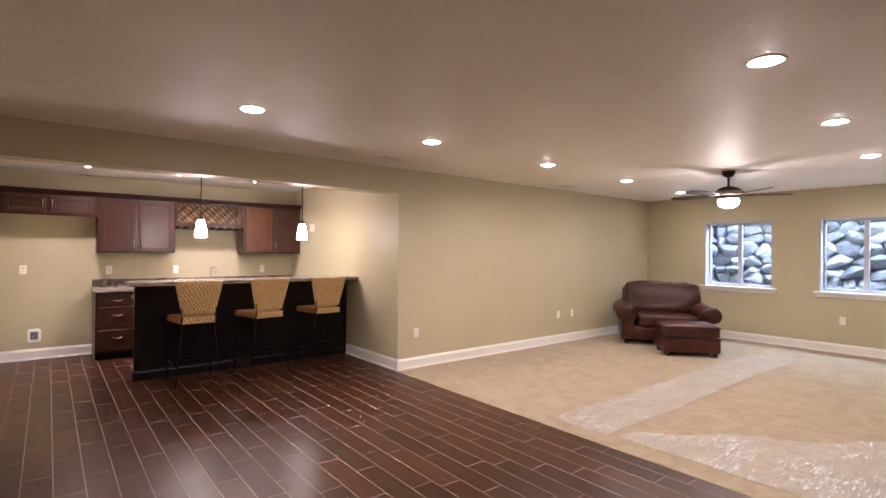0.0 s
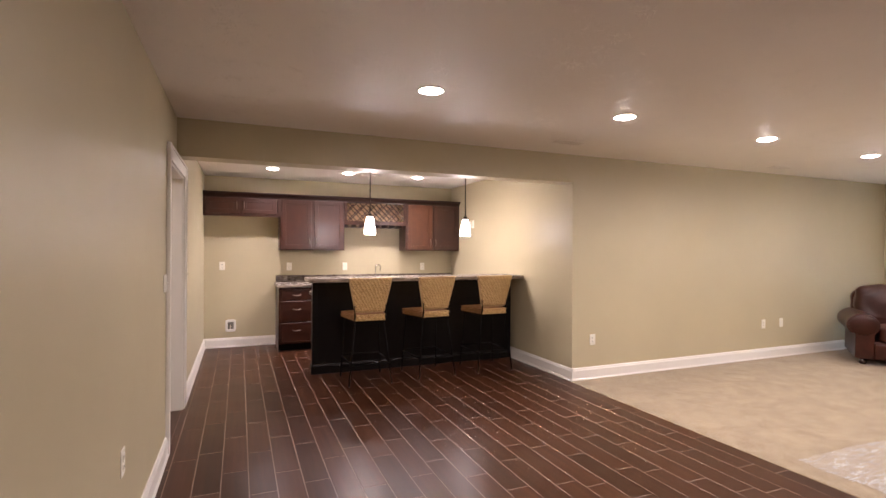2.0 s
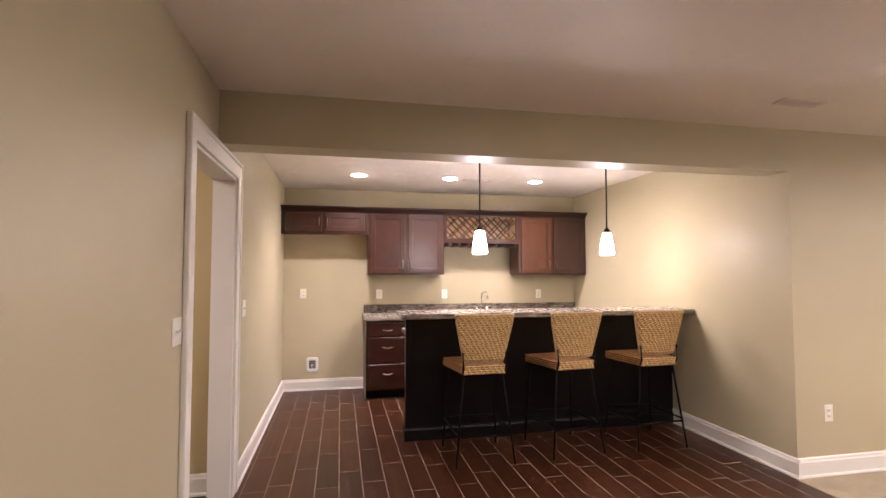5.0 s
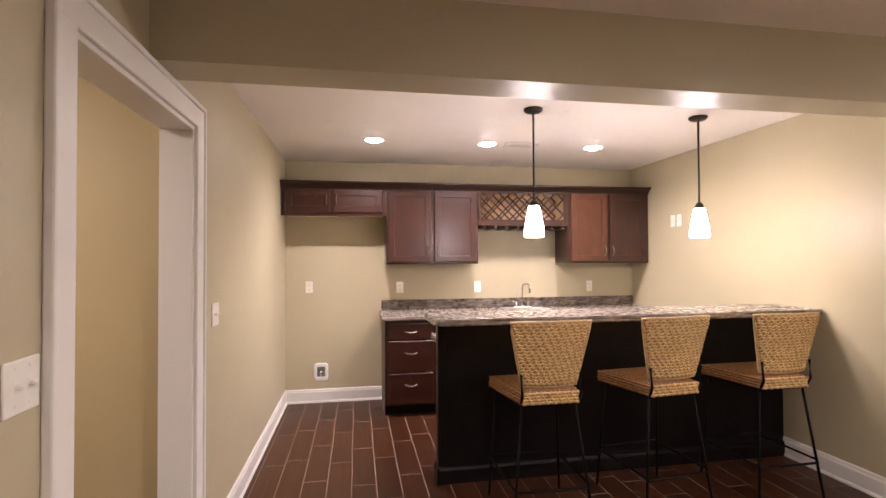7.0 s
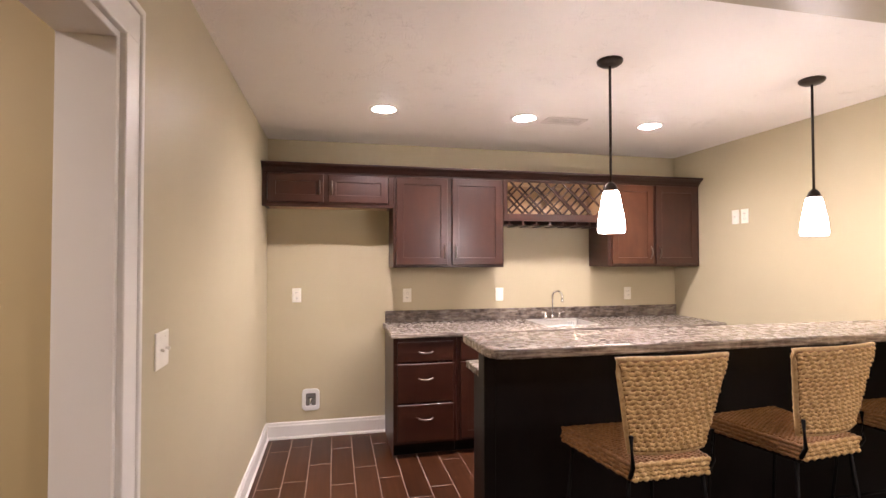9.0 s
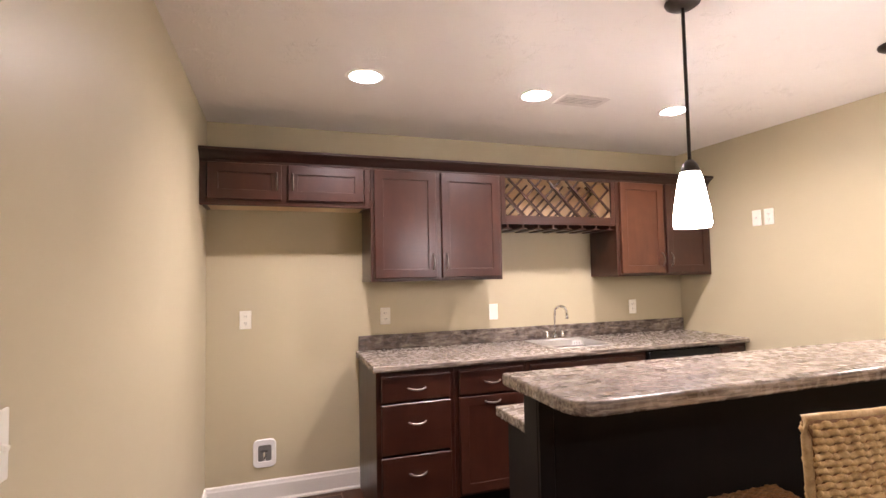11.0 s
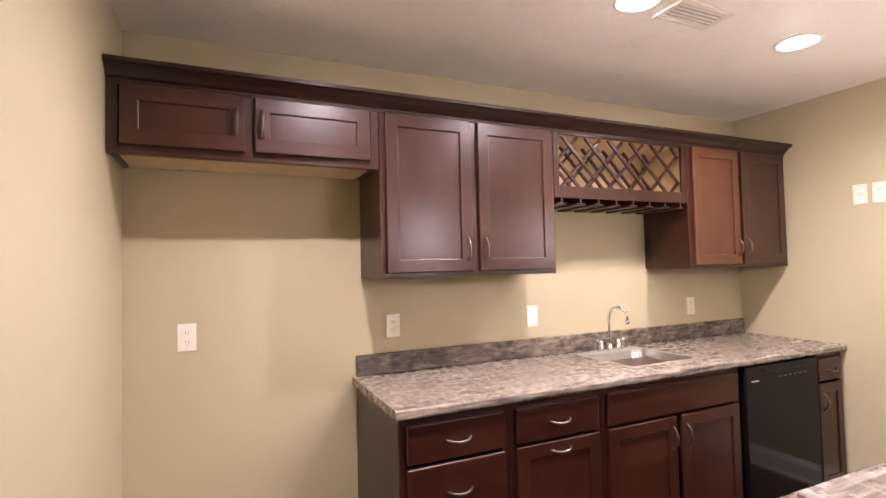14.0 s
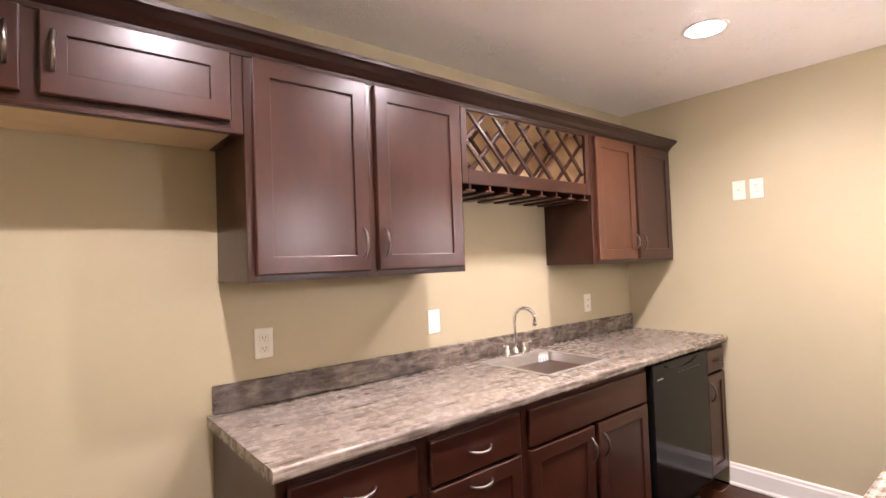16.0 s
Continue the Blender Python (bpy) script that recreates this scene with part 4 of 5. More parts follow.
def bar_stool(x, y):
    """Stands at (x, y), its back towards -y."""
    root = thing("bar_stool", (x, y, 0), "bar stool with woven seagrass back and seat on dark iron legs", "bar stool", "stools along the bar")
    seat_z, w_top, w_bot = 0.700, 0.224, 0.150
    back_y0, back_y1, z0, z1 = y - 0.215, y - 0.258, 0.762, 1.103

    def on_back(u, s, out=0.0):
        w = w_bot + (w_top - w_bot) * s
        bow = 0.030 * (u * u)
        return (x + u * w, back_y0 + (back_y1 - back_y0) * s + bow + out, z0 + (z1 - z0) * s)
    # solid core under the weave
    bm = bmesh.new()
    nu, nv, t = 10, 8, 0.011
    grid = {}
    for side, off in ((0, -t), (1, t)):
        for i in range(nu + 1):
            for j in range(nv + 1):
                grid[side, i, j] = bm.verts.new(on_back((i / nu * 2 - 1) * 0.985, 0.01 + j / nv * 0.98, off))
    for side in (0, 1):
        for i in range(nu):
            for j in range(nv):
                bm.faces.new((grid[side, i, j], grid[side, i + 1, j], grid[side, i + 1, j + 1], grid[side, i, j + 1]))
    for i in range(nu):
        for j in (0, nv):
            bm.faces.new((grid[0, i, j], grid[0, i + 1, j], grid[1, i + 1, j], grid[1, i, j]))
    for j in range(nv):
        for i in (0, nu):
            bm.faces.new((grid[0, i, j], grid[0, i, j + 1], grid[1, i, j + 1], grid[1, i, j]))
    back = part("backrest", bm, CUSHION, root, "woven seagrass back, wider at its top", True)
    # woven rows on both faces
    rows, weave = 19, random.Random(3)
    bm = bmesh.new()
    for face in (-1, 1):
        for k in range(rows):
            s = 0.02 + 0.96 * (k + 0.5) / rows
            n_bead, phase, row = 21, 1.57 * k + weave.uniform(-0.5, 0.5), weave.uniform(0.94, 1.05)
            pts, radii = [], []
            steps = n_bead * 5
            for q in range(steps + 1):
                u = (q / steps * 2 - 1) * 0.985
                w = math.sin(math.pi * n_bead * q / steps + phase + 0.6 * math.sin(7.3 * q / steps + k))
                pts.append(on_back(u, s + 0.009 * w, face * (0.0110 + 0.0016 * w)))
                radii.append(0.0094 * row * (0.60 + 0.42 * abs(w) ** 0.7))
            tube(pts, 0.007, 6, bm=bm, radii=radii)
    part("weave", bm, RATTAN, back, "rows of braided seagrass", True)
    edge = [on_back(-1, s / 8) for s in range(9)] + [on_back(-1 + 2 * k / 10, 1.0) for k in range(1, 10)] + [on_back(1, 1 - s / 8) for s in range(9)] + [on_back(1 - 2 * k / 10, 0.0) for k in range(1, 10)]
    part("binding", tube(edge, 0.0105, 8, closed=True), EDGING, back, "wrapped cane edge", True)
    # seat
    sw0, sw1, sy0, sy1 = 0.158, 0.222, y - 0.212, y + 0.205
    core = prism([(x - sw0, sy0), (x + sw0, sy0), (x + sw1, sy1), (x - sw1, sy1)], 'z', seat_z - 0.033, seat_z + 0.030, r=0.022, seg=3)
    seat = part("seat", core, CUSHION, root, "brown woven seat pad", True)
    rim = [(x - sw0, sy0), (x + sw0, sy0), (x + sw1, sy1), (x - sw1, sy1)]
    for side in range(4):
        bm = bmesh.new()
        (ax, ay), (bx, by) = rim[side], rim[(side + 1) % 4]
        for k in range(4):
            z = seat_z - 0.027 + k * 0.0160
            braid((ax, ay, z), (bx, by, z), 0.0098 if side == 0 else 0.0080, 15, Vector((by - ay, ax - bx, 0)).normalized(), k * 1.7, bm)
        if side == 0:
            part("rear_edge", bm, RATTAN, seat, "pale braided seagrass skirt", True)
        else:
            part("seat_edge", bm, CUSHION, seat, smooth=True)
    bm = bmesh.new()
    for k in range(36):
        s = 0.03 + 0.94 * (k + 0.5) / 36
        yy, w = sy0 + (sy1 - sy0) * s, sw0 + (sw1 - sw0) * s - 0.012
        braid((x - w, yy, seat_z + 0.028), (x + w, yy, seat_z + 0.028), 0.0056, 22, Vector((0, 0, 1)), k * 1.9, bm)
    part("seat_weave", bm, CUSHION, seat, smooth=True)
    # iron frame
    for s in (-1, 1):
        part("back_post", tube([(x + s * 0.160, y - 0.196, 0.66), (x + s * 0.164, y - 0.226, 0.72), (x + s * 0.166, back_y0 - 0.004, 0.83)], 0.0085, 8), IRON, root, smooth=True)
        part("leg", tube([(x + s * 0.150, y - 0.180, 0.668), (x + s * 0.225, y - 0.245, 0.004)], 0.0078, 8), IRON, root, smooth=True)
        part("leg", tube([(x + s * 0.190, y + 0.170, 0.668), (x + s * 0.225, y + 0.225, 0.004)], 0.0078, 8), IRON, root, smooth=True)
        part("side_rail", tube([(x + s * 0.207, y - 0.223, 0.23), (x + s * 0.215, y + 0.207, 0.23)], 0.007, 8), IRON, root, smooth=True)
    part("footrest", tube([(x - 0.215, y + 0.208, 0.245), (x + 0.215, y + 0.208, 0.245)], 0.008, 8), IRON, root, smooth=True)
    part("back_rail", tube([(x - 0.21, y - 0.226, 0.215), (x + 0.21, y - 0.226, 0.215)], 0.007, 8), IRON, root, smooth=True)
    bm = box(x - 0.155, x + 0.155, y - 0.19, y - 0.172, 0.650, 0.668)
    box(x - 0.20, x + 0.20, y + 0.16, y + 0.178, 0.650, 0.668, bm=bm)
    for s in (-1, 1):
        tube([(x + s * 0.150, y - 0.181, 0.659), (x + s * 0.195, y + 0.169, 0.659)], 0.009, 8, bm=bm)
    part("seat_frame", bm, IRON, root)
    return root


stool = bar_stool(1.724, 6.77)
copy_thing(stool, pose(2.455, 6.80, 0, 0, 0, 6))
copy_thing(stool, pose(3.200, 6.81, 0, 0, 0, 1.5))


# ---- the carpeted room ----
def leather():
    k = Nodes("brown_leather", 0.36, Specular_IOR_Level=0.35)
    at = k.where()
    wear = k.noise(4.5, at, 5, 0.6, 0.5)
    k.colour(k.ramp(wear, [(0.3, (0.026, 0.0066, 0.0038)), (0.55, (0.046, 0.0120, 0.0068)), (0.8, (0.090, 0.0270, 0.0150))]))
    k.roughness(wear, 0.28, 0.46)
    k.bump(k.noise(210, at, 4, 0.6), 0.12, 0.002, k.bump(k.noise(6, at, 3, 0.5, 0.6), 0.22, 0.02))
    return k.m


LEATHER = leather()
FOOT = wood("dark_feet", (0.02, 0.01, 0.007), (0.035, 0.018, 0.012), (0.05, 0.028, 0.018), 0.35, 'z')


def creased(bm, depth, seed):
    """Soft folds and dimples in a stuffed leather part."""
    bm.normal_update()
    for v in bm.verts:
        q = v.co * 4.2 + Vector((seed, 0, 0))
        fold = (1 - abs(noise.noise(Vector((q.x, q.y, q.z * 1.9))))) ** 5
        v.co -= v.normal * depth * (fold - 0.6 * noise.noise(q * 0.6))
    return bm


def armchair(place):
    """Faces -y in its own space; wide, with rolled arms."""
    root = thing("armchair", (0, 0, 0), "wide brown leather armchair with rolled arms and nailhead trim", "armchair")
    W, D = 1.30, 0.96
    part("base", box(-W / 2 + 0.06, W / 2 - 0.06, -D / 2 + 0.06, D / 2 - 0.04, 0.06, 0.30, 0.03, 3), LEATHER, root)
    part("seat_cushion", creased(cushion((0, -0.09, 0.385), (0.84, 0.80, 0.21), 0.32, 44), 0.014, 2.0), LEATHER, root, "plump leather seat cushion", True)
    m = Matrix.Translation((0, 0.27, 0.70)) @ Matrix.Rotation(radians(-13), 4, 'X')
    part("back_cushion", creased(cushion((0, 0, 0), (1.12, 0.38, 0.60), 0.46, 52, m=m), 0.024, 5.0), LEATHER, root, "padded leather back cushion", True)
    m = Matrix.Translation((0, 0.37, 0.60)) @ Matrix.Rotation(radians(-10), 4, 'X')
    part("back_frame", creased(cushion((0, 0, 0), (1.16, 0.24, 0.75), 0.42, 40, m=m), 0.010, 9.0), LEATHER, root, smooth=True)
    for s in (-1, 1):
        prof = []
        for k in range(17):
            a = -0.25 * math.pi + 1.5 * math.pi * k / 16
            prof.append((s * (0.555 + 0.155 * math.cos(a)), 0.505 + 0.148 * math.sin(a)))
        prof += [(s * 0.45, 0.34), (s * 0.46, 0.08), (s * 0.63, 0.08), (s * 0.625, 0.40)]
        bm = prism(prof, 'y', -0.47, 0.40, r=0.012, seg=2)
        arm = part("arm", bm, LEATHER, root, "rolled leather arm")
        b = lathe([(0.001, 0.018), (0.095, 0.015), (0.122, 0.004), (0.130, 0.0)], (0, 0, 0), 24)
        bmesh.ops.transform(b, matrix=Matrix.Translation((s * 0.556, -0.470, 0.505)) @ Matrix.Rotation(radians(90), 4, 'X'), verts=b.verts)
        part("arm_front", b, LEATHER, arm, smooth=True)
        for k in range(22):
            a = 2 * math.pi * k / 22
            b = bmesh.new()
            bmesh.ops.create_icosphere(b, subdivisions=1, radius=0.006)
            bmesh.ops.translate(b, verts=b.verts, vec=(s * 0.556 + 0.126 * math.cos(a), -0.474, 0.505 + 0.126 * math.sin(a)))
            part("nailhead", b, BRONZE, arm)
        for yy in (-0.40, 0.38):
            part("foot", lathe([(0.001, 0.0), (0.030, 0.0), (0.040, 0.025), (0.036, 0.062), (0.001, 0.062)], (s * 0.55, yy, 0.004), 16), FOOT, root, smooth=True)
    part("front_rail", box(-0.45, 0.45, -0.475, -0.44, 0.08, 0.27, 0.015, 3), LEATHER, root)
    root.matrix_basis = place
    return root


armchair(pose(8.36, 4.97, 0.004, 0, 0, -55) @ Matrix.Diagonal((1.07, 1.0, 0.97, 1)))


def ottoman(place):
    root = thing("ottoman", (0, 0, 0), "brown leather ottoman with a plump top beside the armchair", "ottoman")
    part("base", box(-0.37, 0.37, -0.28, 0.28, 0.055, 0.255, 0.03, 3), LEATHER, root)
    part("welt", box(-0.377, 0.377, -0.287, 0.287, 0.25, 0.266, 0.006, 2), LEATHER, root)
    part("cushion", creased(cushion((0, 0, 0.352), (0.78, 0.60, 0.20), 0.28, 44), 0.012, 3.0), LEATHER, root, "plump leather top", True)
    for x in (-0.31, 0.31):
        for y in (-0.22, 0.22):
            part("foot", lathe([(0.001, 0.0), (0.028, 0.0), (0.036, 0.025), (0.032, 0.056), (0.001, 0.056)], (x, y, 0.004), 16), FOOT, root, smooth=True)
    root.matrix_basis = place
    return root


ottoman(pose(7.66, 4.27, 0.004, 0, 0, -48))


def ceiling_fan(x, y):
    root = thing("ceiling_fan", (x, y, CEIL), "bronze ceiling fan with dark blades and a lit glass bowl", "ceiling fan")
    part("canopy", lathe([(0.001, 0), (0.072, 0), (0.070, -0.03), (0.05, -0.06), (0.018, -0.075), (0.001, -0.075)], (x, y, CEIL), 28), BRONZE, root, smooth=True)
    part("downrod", tube([(x, y, CEIL - 0.06), (x, y, CEIL - 0.20)], 0.013, 12), BRONZE, root, smooth=True)
    part("motor", lathe([(0.001, 0.01), (0.04, 0.008), (0.105, -0.015), (0.135, -0.04), (0.138, -0.095), (0.12, -0.115), (0.001, -0.12)], (x, y, CEIL - 0.19), 36), BRONZE, root, smooth=True)
    part("motor_band", lathe([(0.139, 0.0), (0.158, -0.006), (0.162, -0.030), (0.150, -0.052), (0.120, -0.056)], (x, y, CEIL - 0.238), 36), NICKEL, root, "satin nickel band", True)
    part("light_ring", lathe([(0.10, 0.0), (0.112, -0.01), (0.114, -0.03), (0.100, -0.034)], (x, y, CEIL - 0.305), 36), NICKEL, root, smooth=True)
    part("glass_bowl", lathe([(0.100, 0.0), (0.114, -0.014), (0.116, -0.034), (0.108, -0.072), (0.082, -0.098), (0.04, -0.110), (0.001, -0.112)], (x, y, CEIL - 0.330), 36), BOWL, root, "lit white glass bowl", True)
    blade_mat = wood("fan_blade_wood", (0.020, 0.013, 0.010), (0.036, 0.024, 0.018), (0.060, 0.042, 0.032), 0.4, 'x')
    for k in range(5):
        a = 2 * math.pi * k / 5 + 0.35
        m = Matrix.Translation((x, y, CEIL - 0.285)) @ Matrix.Rotation(a, 4, 'Z') @ Matrix.Rotation(radians(11), 4, 'X')
        out = [(0.20, -0.050), (0.30, -0.060), (0.60, -0.068), (0.66, -0.055), (0.685, -0.02), (0.685, 0.02), (0.66, 0.055), (0.60, 0.068), (0.30, 0.060), (0.20, 0.050)]
        b = prism(out, 'z', -0.004, 0.004)
        bmesh.ops.transform(b, matrix=m, verts=b.verts)
        blade = part("blade", b, blade_mat, root)
        b = box(0.10, 0.26, -0.018, 0.018, -0.011, -0.005, 0.002, 1)
        box(0.22, 0.27, -0.040, 0.040, -0.010, -0.0045, 0.002, 1, bm=b)
        bmesh.ops.transform(b, matrix=m, verts=b.verts)
        part("blade_bracket", b, BRONZE, blade)
    light = bpy.data.lights.new("lamp", 'POINT')
    light.energy, light.color, light.shadow_soft_size = FAN_WATTS, WARM, 0.10
    lamp = new("lamp", light)
    lamp.location = (x, y, CEIL - 0.60)
    return root


ceiling_fan(*FAN)


def glass_material():
    k = Nodes("window_glass", 0.02, 0, (0.92, 0.96, 1.0), Transmission_Weight=1.0, IOR=1.05)
    return k.m


GLASS = glass_material()


def window(name, y0, y1):
    root = tagged(thing(name, (ROOM_E + 0.1, (y0 + y1) / 2, WIN_Z0), "white vinyl sliding basement window with a wooden sill", "window"), kind="structure")
    x = ROOM_E + 0.13
    f = 0.045
    bm = box(x, x + 0.06, y0, y0 + f, WIN_Z0, WIN_Z1, 0.004, 1)
    box(x, x + 0.06, y1 - f, y1, WIN_Z0, WIN_Z1, 0.004, 1, bm=bm)
    box(x, x + 0.06, y0 + f, y1 - f, WIN_Z1 - f, WIN_Z1, 0.004, 1, bm=bm)
    box(x, x + 0.06, y0 + f, y1 - f, WIN_Z0, WIN_Z0 + f, 0.004, 1, bm=bm)
    part("window_frame", bm, VINYL, root)
    mid = (y0 + y1) / 2
    part("mullion", box(x - 0.006, x + 0.050, mid - 0.03, mid + 0.03, WIN_Z0 + f, WIN_Z1 - f, 0.004, 1), VINYL, root)
    for a, b_ in ((y0 + f, mid - 0.03), (mid + 0.03, y1 - f)):
        p = part("pane", box(x + 0.026, x + 0.030, a - 0.004, b_ + 0.004, WIN_Z0 + f - 0.004, WIN_Z1 - f + 0.004), GLASS, root)
        p.visible_shadow = False
    bm = box(ROOM_E + 0.001, x - 0.001, y0 - 0.001, y0 + 0.014, WIN_Z0, WIN_Z1)
    box(ROOM_E + 0.001, x - 0.001, y1 - 0.014, y1 + 0.001, WIN_Z0, WIN_Z1, bm=bm)
    box(ROOM_E + 0.001, x - 0.001, y0 + 0.014, y1 - 0.014, WIN_Z1 - 0.014, WIN_Z1 + 0.001, bm=bm)
    part("return", bm, VINYL, root)
    part("window_sill", box(ROOM_E - 0.045, x - 0.001, y0 - 0.07, y1 + 0.07, WIN_Z0 - 0.028, WIN_Z0 + 0.002, 0.006, 2), TRIM, root)
    part("apron", box(ROOM_E - 0.016, ROOM_E - 0.001, y0 - 0.05, y1 + 0.05, WIN_Z0 - 0.085, WIN_Z0 - 0.029, 0.004, 1), TRIM, root)


window("window_1", *WINDOWS[0])
window("window_2", *WINDOWS[1])


# boulder retaining wall in the window well
def rock_material():
    k = Nodes("grey_boulder", 0.8)
    at = k.where((1, 1, 1), True)
    n = k.noise(3.2, at, 8, 0.65, 0.4)
    base = k.ramp(n, [(0.3, (0.24, 0.25, 0.285)), (0.5, (0.40, 0.415, 0.46)), (0.72, (0.54, 0.555, 0.595))])
    info = k.node("ShaderNodeObjectInfo")
    hue = k.node("ShaderNodeHueSaturation")
    rng = k.node("ShaderNodeMapRange", To_Min=0.65, To_Max=1.3)
    k.link(info.outputs["Random"], rng.inputs[0])
    k.link(rng.outputs[0], hue.inputs["Value"])
    k.link(base, hue.inputs["Color"])
    k.colour(hue.outputs[0])
    k.bump(k.noise(11, at, 8, 0.7), 0.8, 0.05)
    return k.m


ROCK = rock_material()
GRAVEL = plain("well_gravel", (0.22, 0.21, 0.20), 0.9, 0, 30, 0.4, 0.6)
WELL_X = 10.75
well = struct("retaining_wall", box(WELL_X + 0.065, WELL_X + 0.6, -0.5, 6.2, -0.1, 2.62), plain("packed_earth", (0.36, 0.365, 0.38), 0.95, 0, 12, 0.3, 0.5), "stacked grey boulders retaining the earth outside the windows", "retaining wall")
struct("ground", box(ROOM_E + 0.2, WELL_X + 0.6, -0.5, 6.2, -0.2, 0.35), GRAVEL, "grey gravel in the window well", "ground")
bm = box(WELL_X + 0.6, 400, -400, 400, 2.3, 2.45)
box(-400, -1.6, -400, 400, 2.3, 2.45, bm=bm)
struct("ground_lawn", bm, plain("lawn", (0.06, 0.09, 0.03), 0.95, 0, 3, 0.3, 0.4), "lawn at the top of the boulder wall", "ground")
bm = box(ROOM_E + 0.2, WELL_X + 0.6, -0.62, -0.5, -0.1, 2.5)
box(ROOM_E + 0.2, WELL_X + 0.6, 6.2, 6.32, -0.1, 2.5, bm=bm)
struct("well_side", bm, GRAVEL, "plain concrete ends of the window well", "wall")

rocks = []
for v in range(9):
    b = bmesh.new()
    bmesh.ops.create_icosphere(b, subdivisions=3, radius=1)
    cuts = random.Random(40 + v)
    planes = [(Vector((cuts.gauss(0, 1), cuts.gauss(0, 1), cuts.gauss(0, 1))).normalized(), cuts.uniform(0.58, 0.80)) for _ in range(12)]
    for w in b.verts:
        d = w.co.normalized()
        q = d * (1.0 + 0.12 * noise.noise(d * 1.4 + Vector((v * 7.3, 0, 0))))
        for nrm, far in planes:
            over = q.dot(nrm) - far
            if over > 0:
                q -= nrm * over * 0.95
        w.co = q * (1.08 + 0.05 * noise.noise(d * 5 + Vector((0, v * 5.1, 0))))
    me = bpy.data.meshes.new("stone")
    b.to_mesh(me)
    b.free()
    me.polygons.foreach_set("use_smooth", [True] * len(me.polygons))
    me.materials.append(ROCK)
    rocks.append(me)
rng = random.Random(5)
z = 0.45
while z < 2.7:
    h = rng.uniform(0.14, 0.23)
    y = 1.2 + rng.uniform(0, 0.2)
    while y < 5.7:
        w = rng.uniform(0.17, 0.40)
        ob = new("stone", rng.choice(rocks))
        ob.parent = well
        ob.location = (WELL_X + rng.uniform(-0.03, 0.05) + (z - 1.2) * 0.06, y + w / 2, z + h / 2 + rng.uniform(-0.035, 0.035))
        ob.rotation_euler = (rng.uniform(-0.40, 0.40), rng.uniform(-0.25, 0.25), rng.uniform(-0.25, 0.25))
        ob.scale = (rng.uniform(0.14, 0.20), w / 2 * 1.28, h / 2 * 1.38)
        y += w
    z += h


# plastic carpet film laid over the walking lines
def film_material():
    """Thin clear sheet: mostly see-through, milky along its creases, where lamp glints are painted white."""
    k = Nodes("clear_plastic_film", 0.16, 0, (0.90, 0.89, 0.88), IOR=1.7)
    at = k.where((0.14, 0.85, 1.0))
    crease = k.noise(52, at, 4, 0.6, 1.0)
    k.bump(crease, 1.0, 0.02)
    # narrow opaque white peak paints the ceiling lamps' sparkle on the crease ridges
    fold = k.ramp(crease, [(0.40, (0.15, 0.15, 0.15)), (0.53, (0.22, 0.22, 0.22)), (0.58, (1, 1, 1)), (0.63, (0.22, 0.22, 0.22))])
    patch = k.ramp(k.noise(2.6, k.where(), 3), [(0.35, (0.5, 0.5, 0.5)), (0.6, (1.1, 1.1, 1.1))])
    dim = k.node("ShaderNodeMath")
    dim.operation = 'MULTIPLY'
    k.link(fold, dim.inputs[0])
    k.link(patch, dim.inputs[1])
    fold = dim.outputs[0]
    clear = k.node("ShaderNodeBsdfTransparent")
    mix = k.node("ShaderNodeMixShader")
    k.link(fold, mix.inputs[0])
    out = k.t.nodes["Material Output"]
    k.link(clear.outputs[0], mix.inputs[1])
    k.link(k.b.outputs[0], mix.inputs[2])
    k.link(mix.outputs[0], out.inputs[0])
    return k.m


FILM = film_material()


def film(corner_a, corner_b, wide, seed, keep=None):
    """A crinkled strip between two points of the floor."""
    a, b_ = Vector((*corner_a, 0)), Vector((*corner_b, 0))
    d = (b_ - a)
    side = Vector((-d.y, d.x, 0)).normalized()
    nl, nw = int(d.length / 0.022), int(wide / 0.022)
    bm = bmesh.new()
    g = {}
    for i in range(nl + 1):
        for j in range(nw + 1):
            s, t = i / nl, j / nw * 2 - 1
            edge = 0.05 * noise.noise(Vector((s * d.length * 1.4, seed, 0)))
            p = a + d * s + side * (t * wide / 2 + edge)
            q = Vector((p.x * 5, p.y * 5, seed))
            ridge = (1 - abs(noise.noise(q * 1.3))) ** 6 * 0.016 + abs(noise.noise(q * 2.9)) * 0.016 + (1 - abs(noise.noise(q * 4.1))) ** 5 * 0.010
            g[i, j] = bm.verts.new((p.x, p.y, 0.007 + 0.5 * ridge))
    for i in range(nl):
        for j in range(nw):
            if keep is None or keep(g[i, j].co.x, g[i, j].co.y):
                bm.faces.new((g[i, j], g[i + 1, j], g[i + 1, j + 1], g[i, j + 1]))
    bmesh.ops.delete(bm, geom=[v for v in bm.verts if not v.link_faces], context='VERTS')
    tagged(part("plastic_film", bm, FILM, None, "", True), "crinkled clear plastic film protecting the carpet", "plastic film", "carpet film strips")


film((3.92, 3.40), (8.4, 3.40), 0.52, 3.0)
film((4.75, 3.05), (4.75, -0.60), 1.56, 8.0, lambda x, y: (x - 4.2) + 0.95 * (y - 3.02) + 0.06 * math.sin(9 * x) < 0)

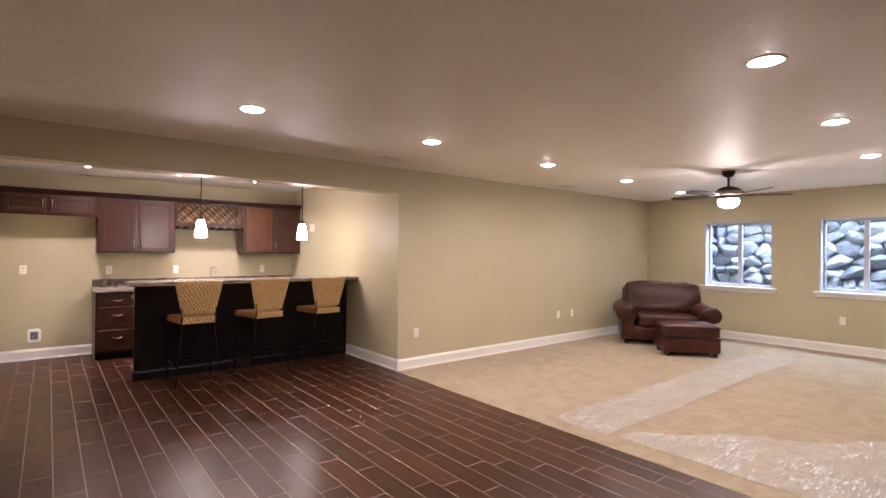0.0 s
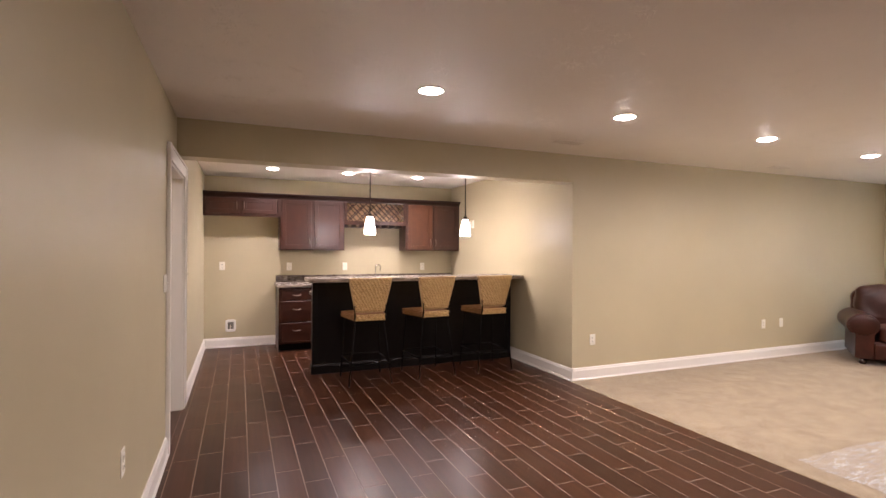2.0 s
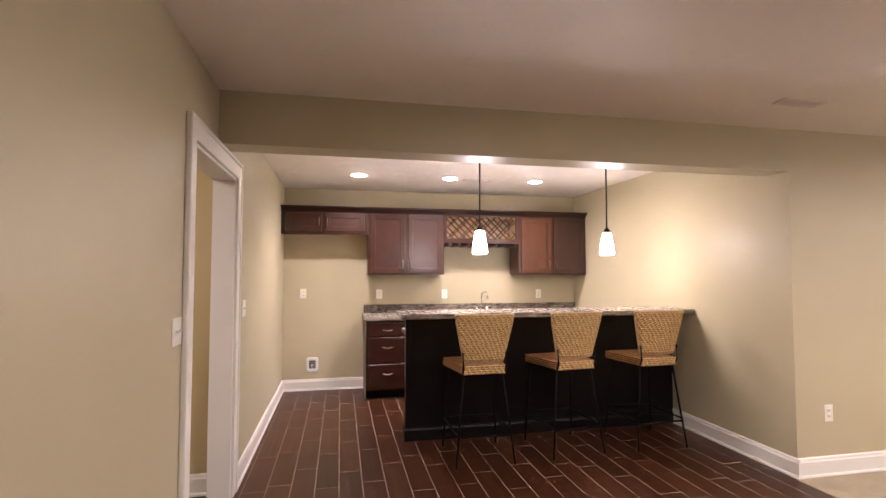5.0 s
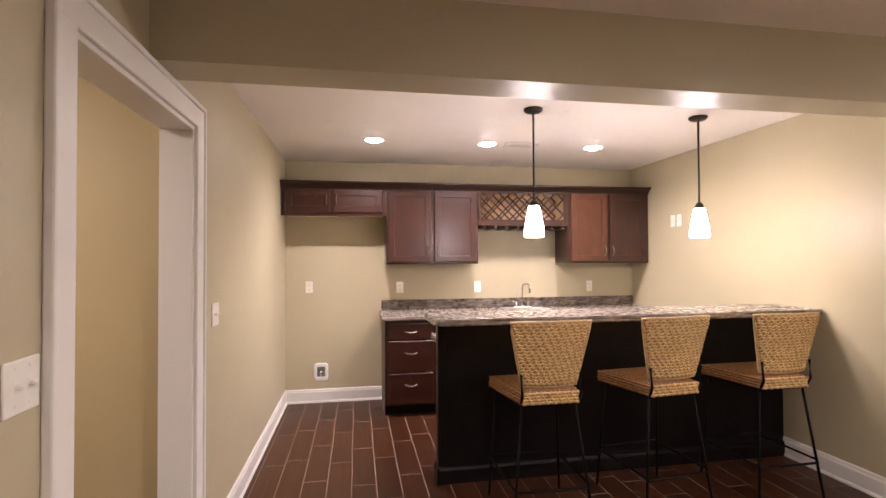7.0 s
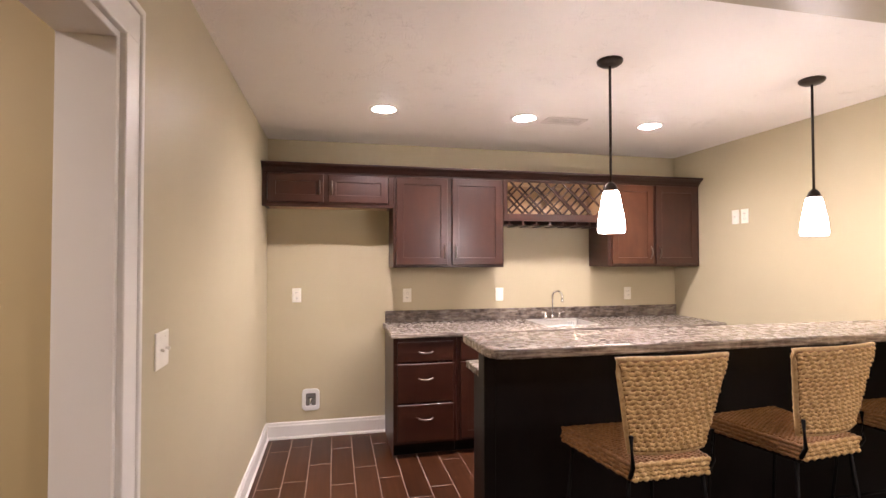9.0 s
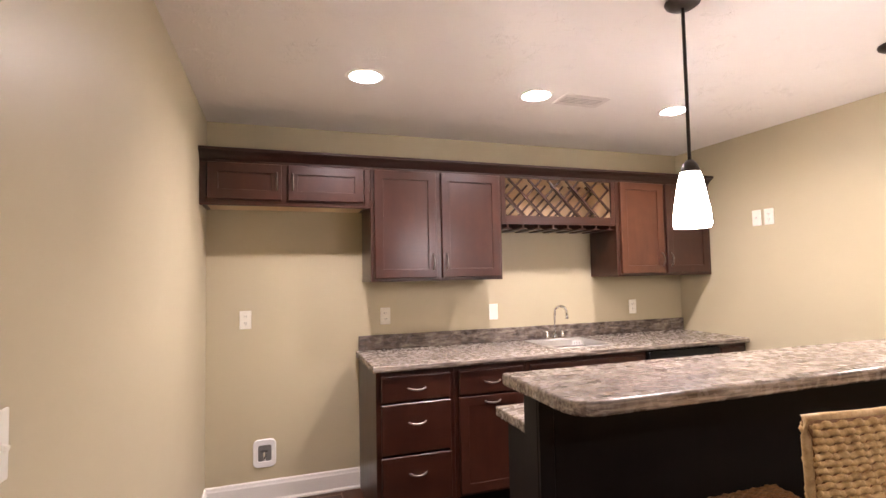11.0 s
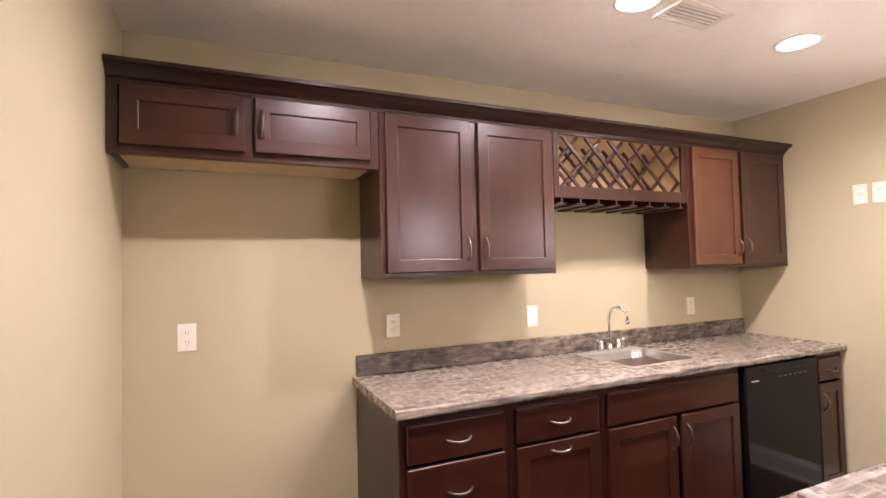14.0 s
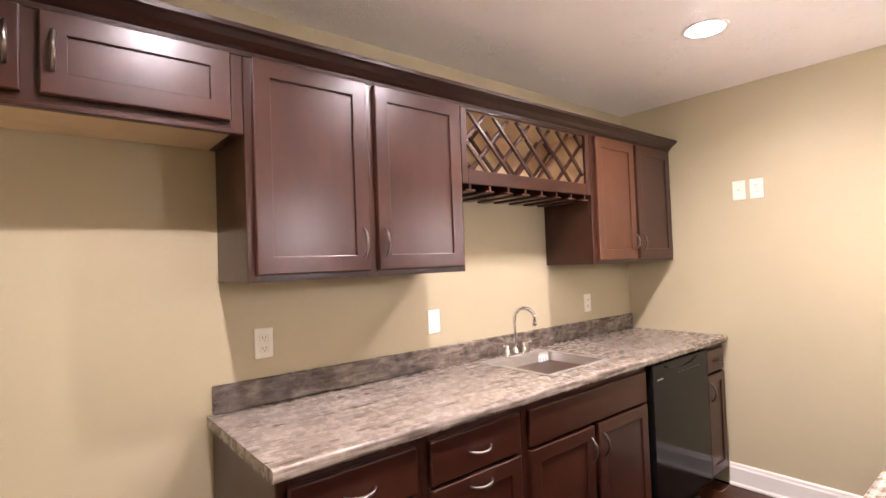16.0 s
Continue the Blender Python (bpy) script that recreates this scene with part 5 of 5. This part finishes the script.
# daylight of the open sky over the window wells
for y0, y1 in WINDOWS:
    light = bpy.data.lights.new("skylight", 'AREA')
    light.shape, light.size, light.size_y, light.energy, light.color = 'RECTANGLE', 0.9, 0.5, 38.0, (0.55, 0.72, 1.0)
    lamp = new("skylight", light)
    lamp.matrix_world = look((ROOM_E + 0.55, (y0 + y1) / 2, 2.38), (ROOM_E - 1.0, (y0 + y1) / 2, 0.9))


# ---- plank tiles of the floor ----
PLANK_W, PLANK_L, GAP, END_GAP, FIRST_X = 0.155, 0.620, 0.0046, 0.0066, 0.053
# where one end joint of each column lies
JOINTS = (6.44, 5.89, 6.14, 5.79, 6.03, 5.83, 6.13, 5.63, 6.03, 5.66, 5.83, 5.53, 5.91, 5.65, 5.86, 5.77, 5.56, 5.88, 5.79, 5.59, 5.39, 5.32, 5.61, 5.47)
tile_mesh = {}


def plank(w, l):
    key = (round(w, 3), round(l, 3))
    if key not in tile_mesh:
        b = box(-w / 2, w / 2, -l / 2, l / 2, -0.006, 0.0, 0.0)
        bmesh.ops.bevel(b, geom=[e for e in b.edges if all(v.co.z > -0.001 for v in e.verts)], offset=0.0012, segments=1, affect='EDGES')
        me = bpy.data.meshes.new("plank")
        b.to_mesh(me)
        b.free()
        me.materials.append(TILE)
        tile_mesh[key] = me
    return tile_mesh[key]


rng = random.Random(11)
rest = bmesh.new()
near = 0
for c in range(-1, len(JOINTS)):
    x0, x1 = max(0.0, FIRST_X + c * PLANK_W), min(CARPET_X, FIRST_X + (c + 1) * PLANK_W)
    w = x1 - x0 - GAP
    y = (JOINTS[c] if c >= 0 else 5.70) % PLANK_L + PLANK_L * (math.floor(SOUTH / PLANK_L) - 1)
    while y < BACK:
        a, b_ = max(y, SOUTH), min(y + PLANK_L, BACK)
        if b_ - a > 0.05:
            cx, cy = (x0 + x1) / 2, (a + b_) / 2
            hidden = (cy > 7.5 and cx > 1.3) or (cy > 8.7 and cx > 1.0)
            if cy > 1.7 and not hidden and near < 310:
                ob = new("plank", plank(w, b_ - a - END_GAP))
                ob.location = (cx, cy, rng.uniform(-0.0006, 0.0006))
                ob.rotation_euler = (rng.uniform(-0.0008, 0.0008), rng.uniform(-0.0015, 0.0015), 0)
                ob.parent = floor
                near += 1
            else:
                box(cx - w / 2, cx + w / 2, a + END_GAP / 2, b_ - END_GAP / 2, -0.006, 0.0, bm=rest)
        y += PLANK_L
tagged(part("plank_field", rest, TILE, floor), kind="stuff")
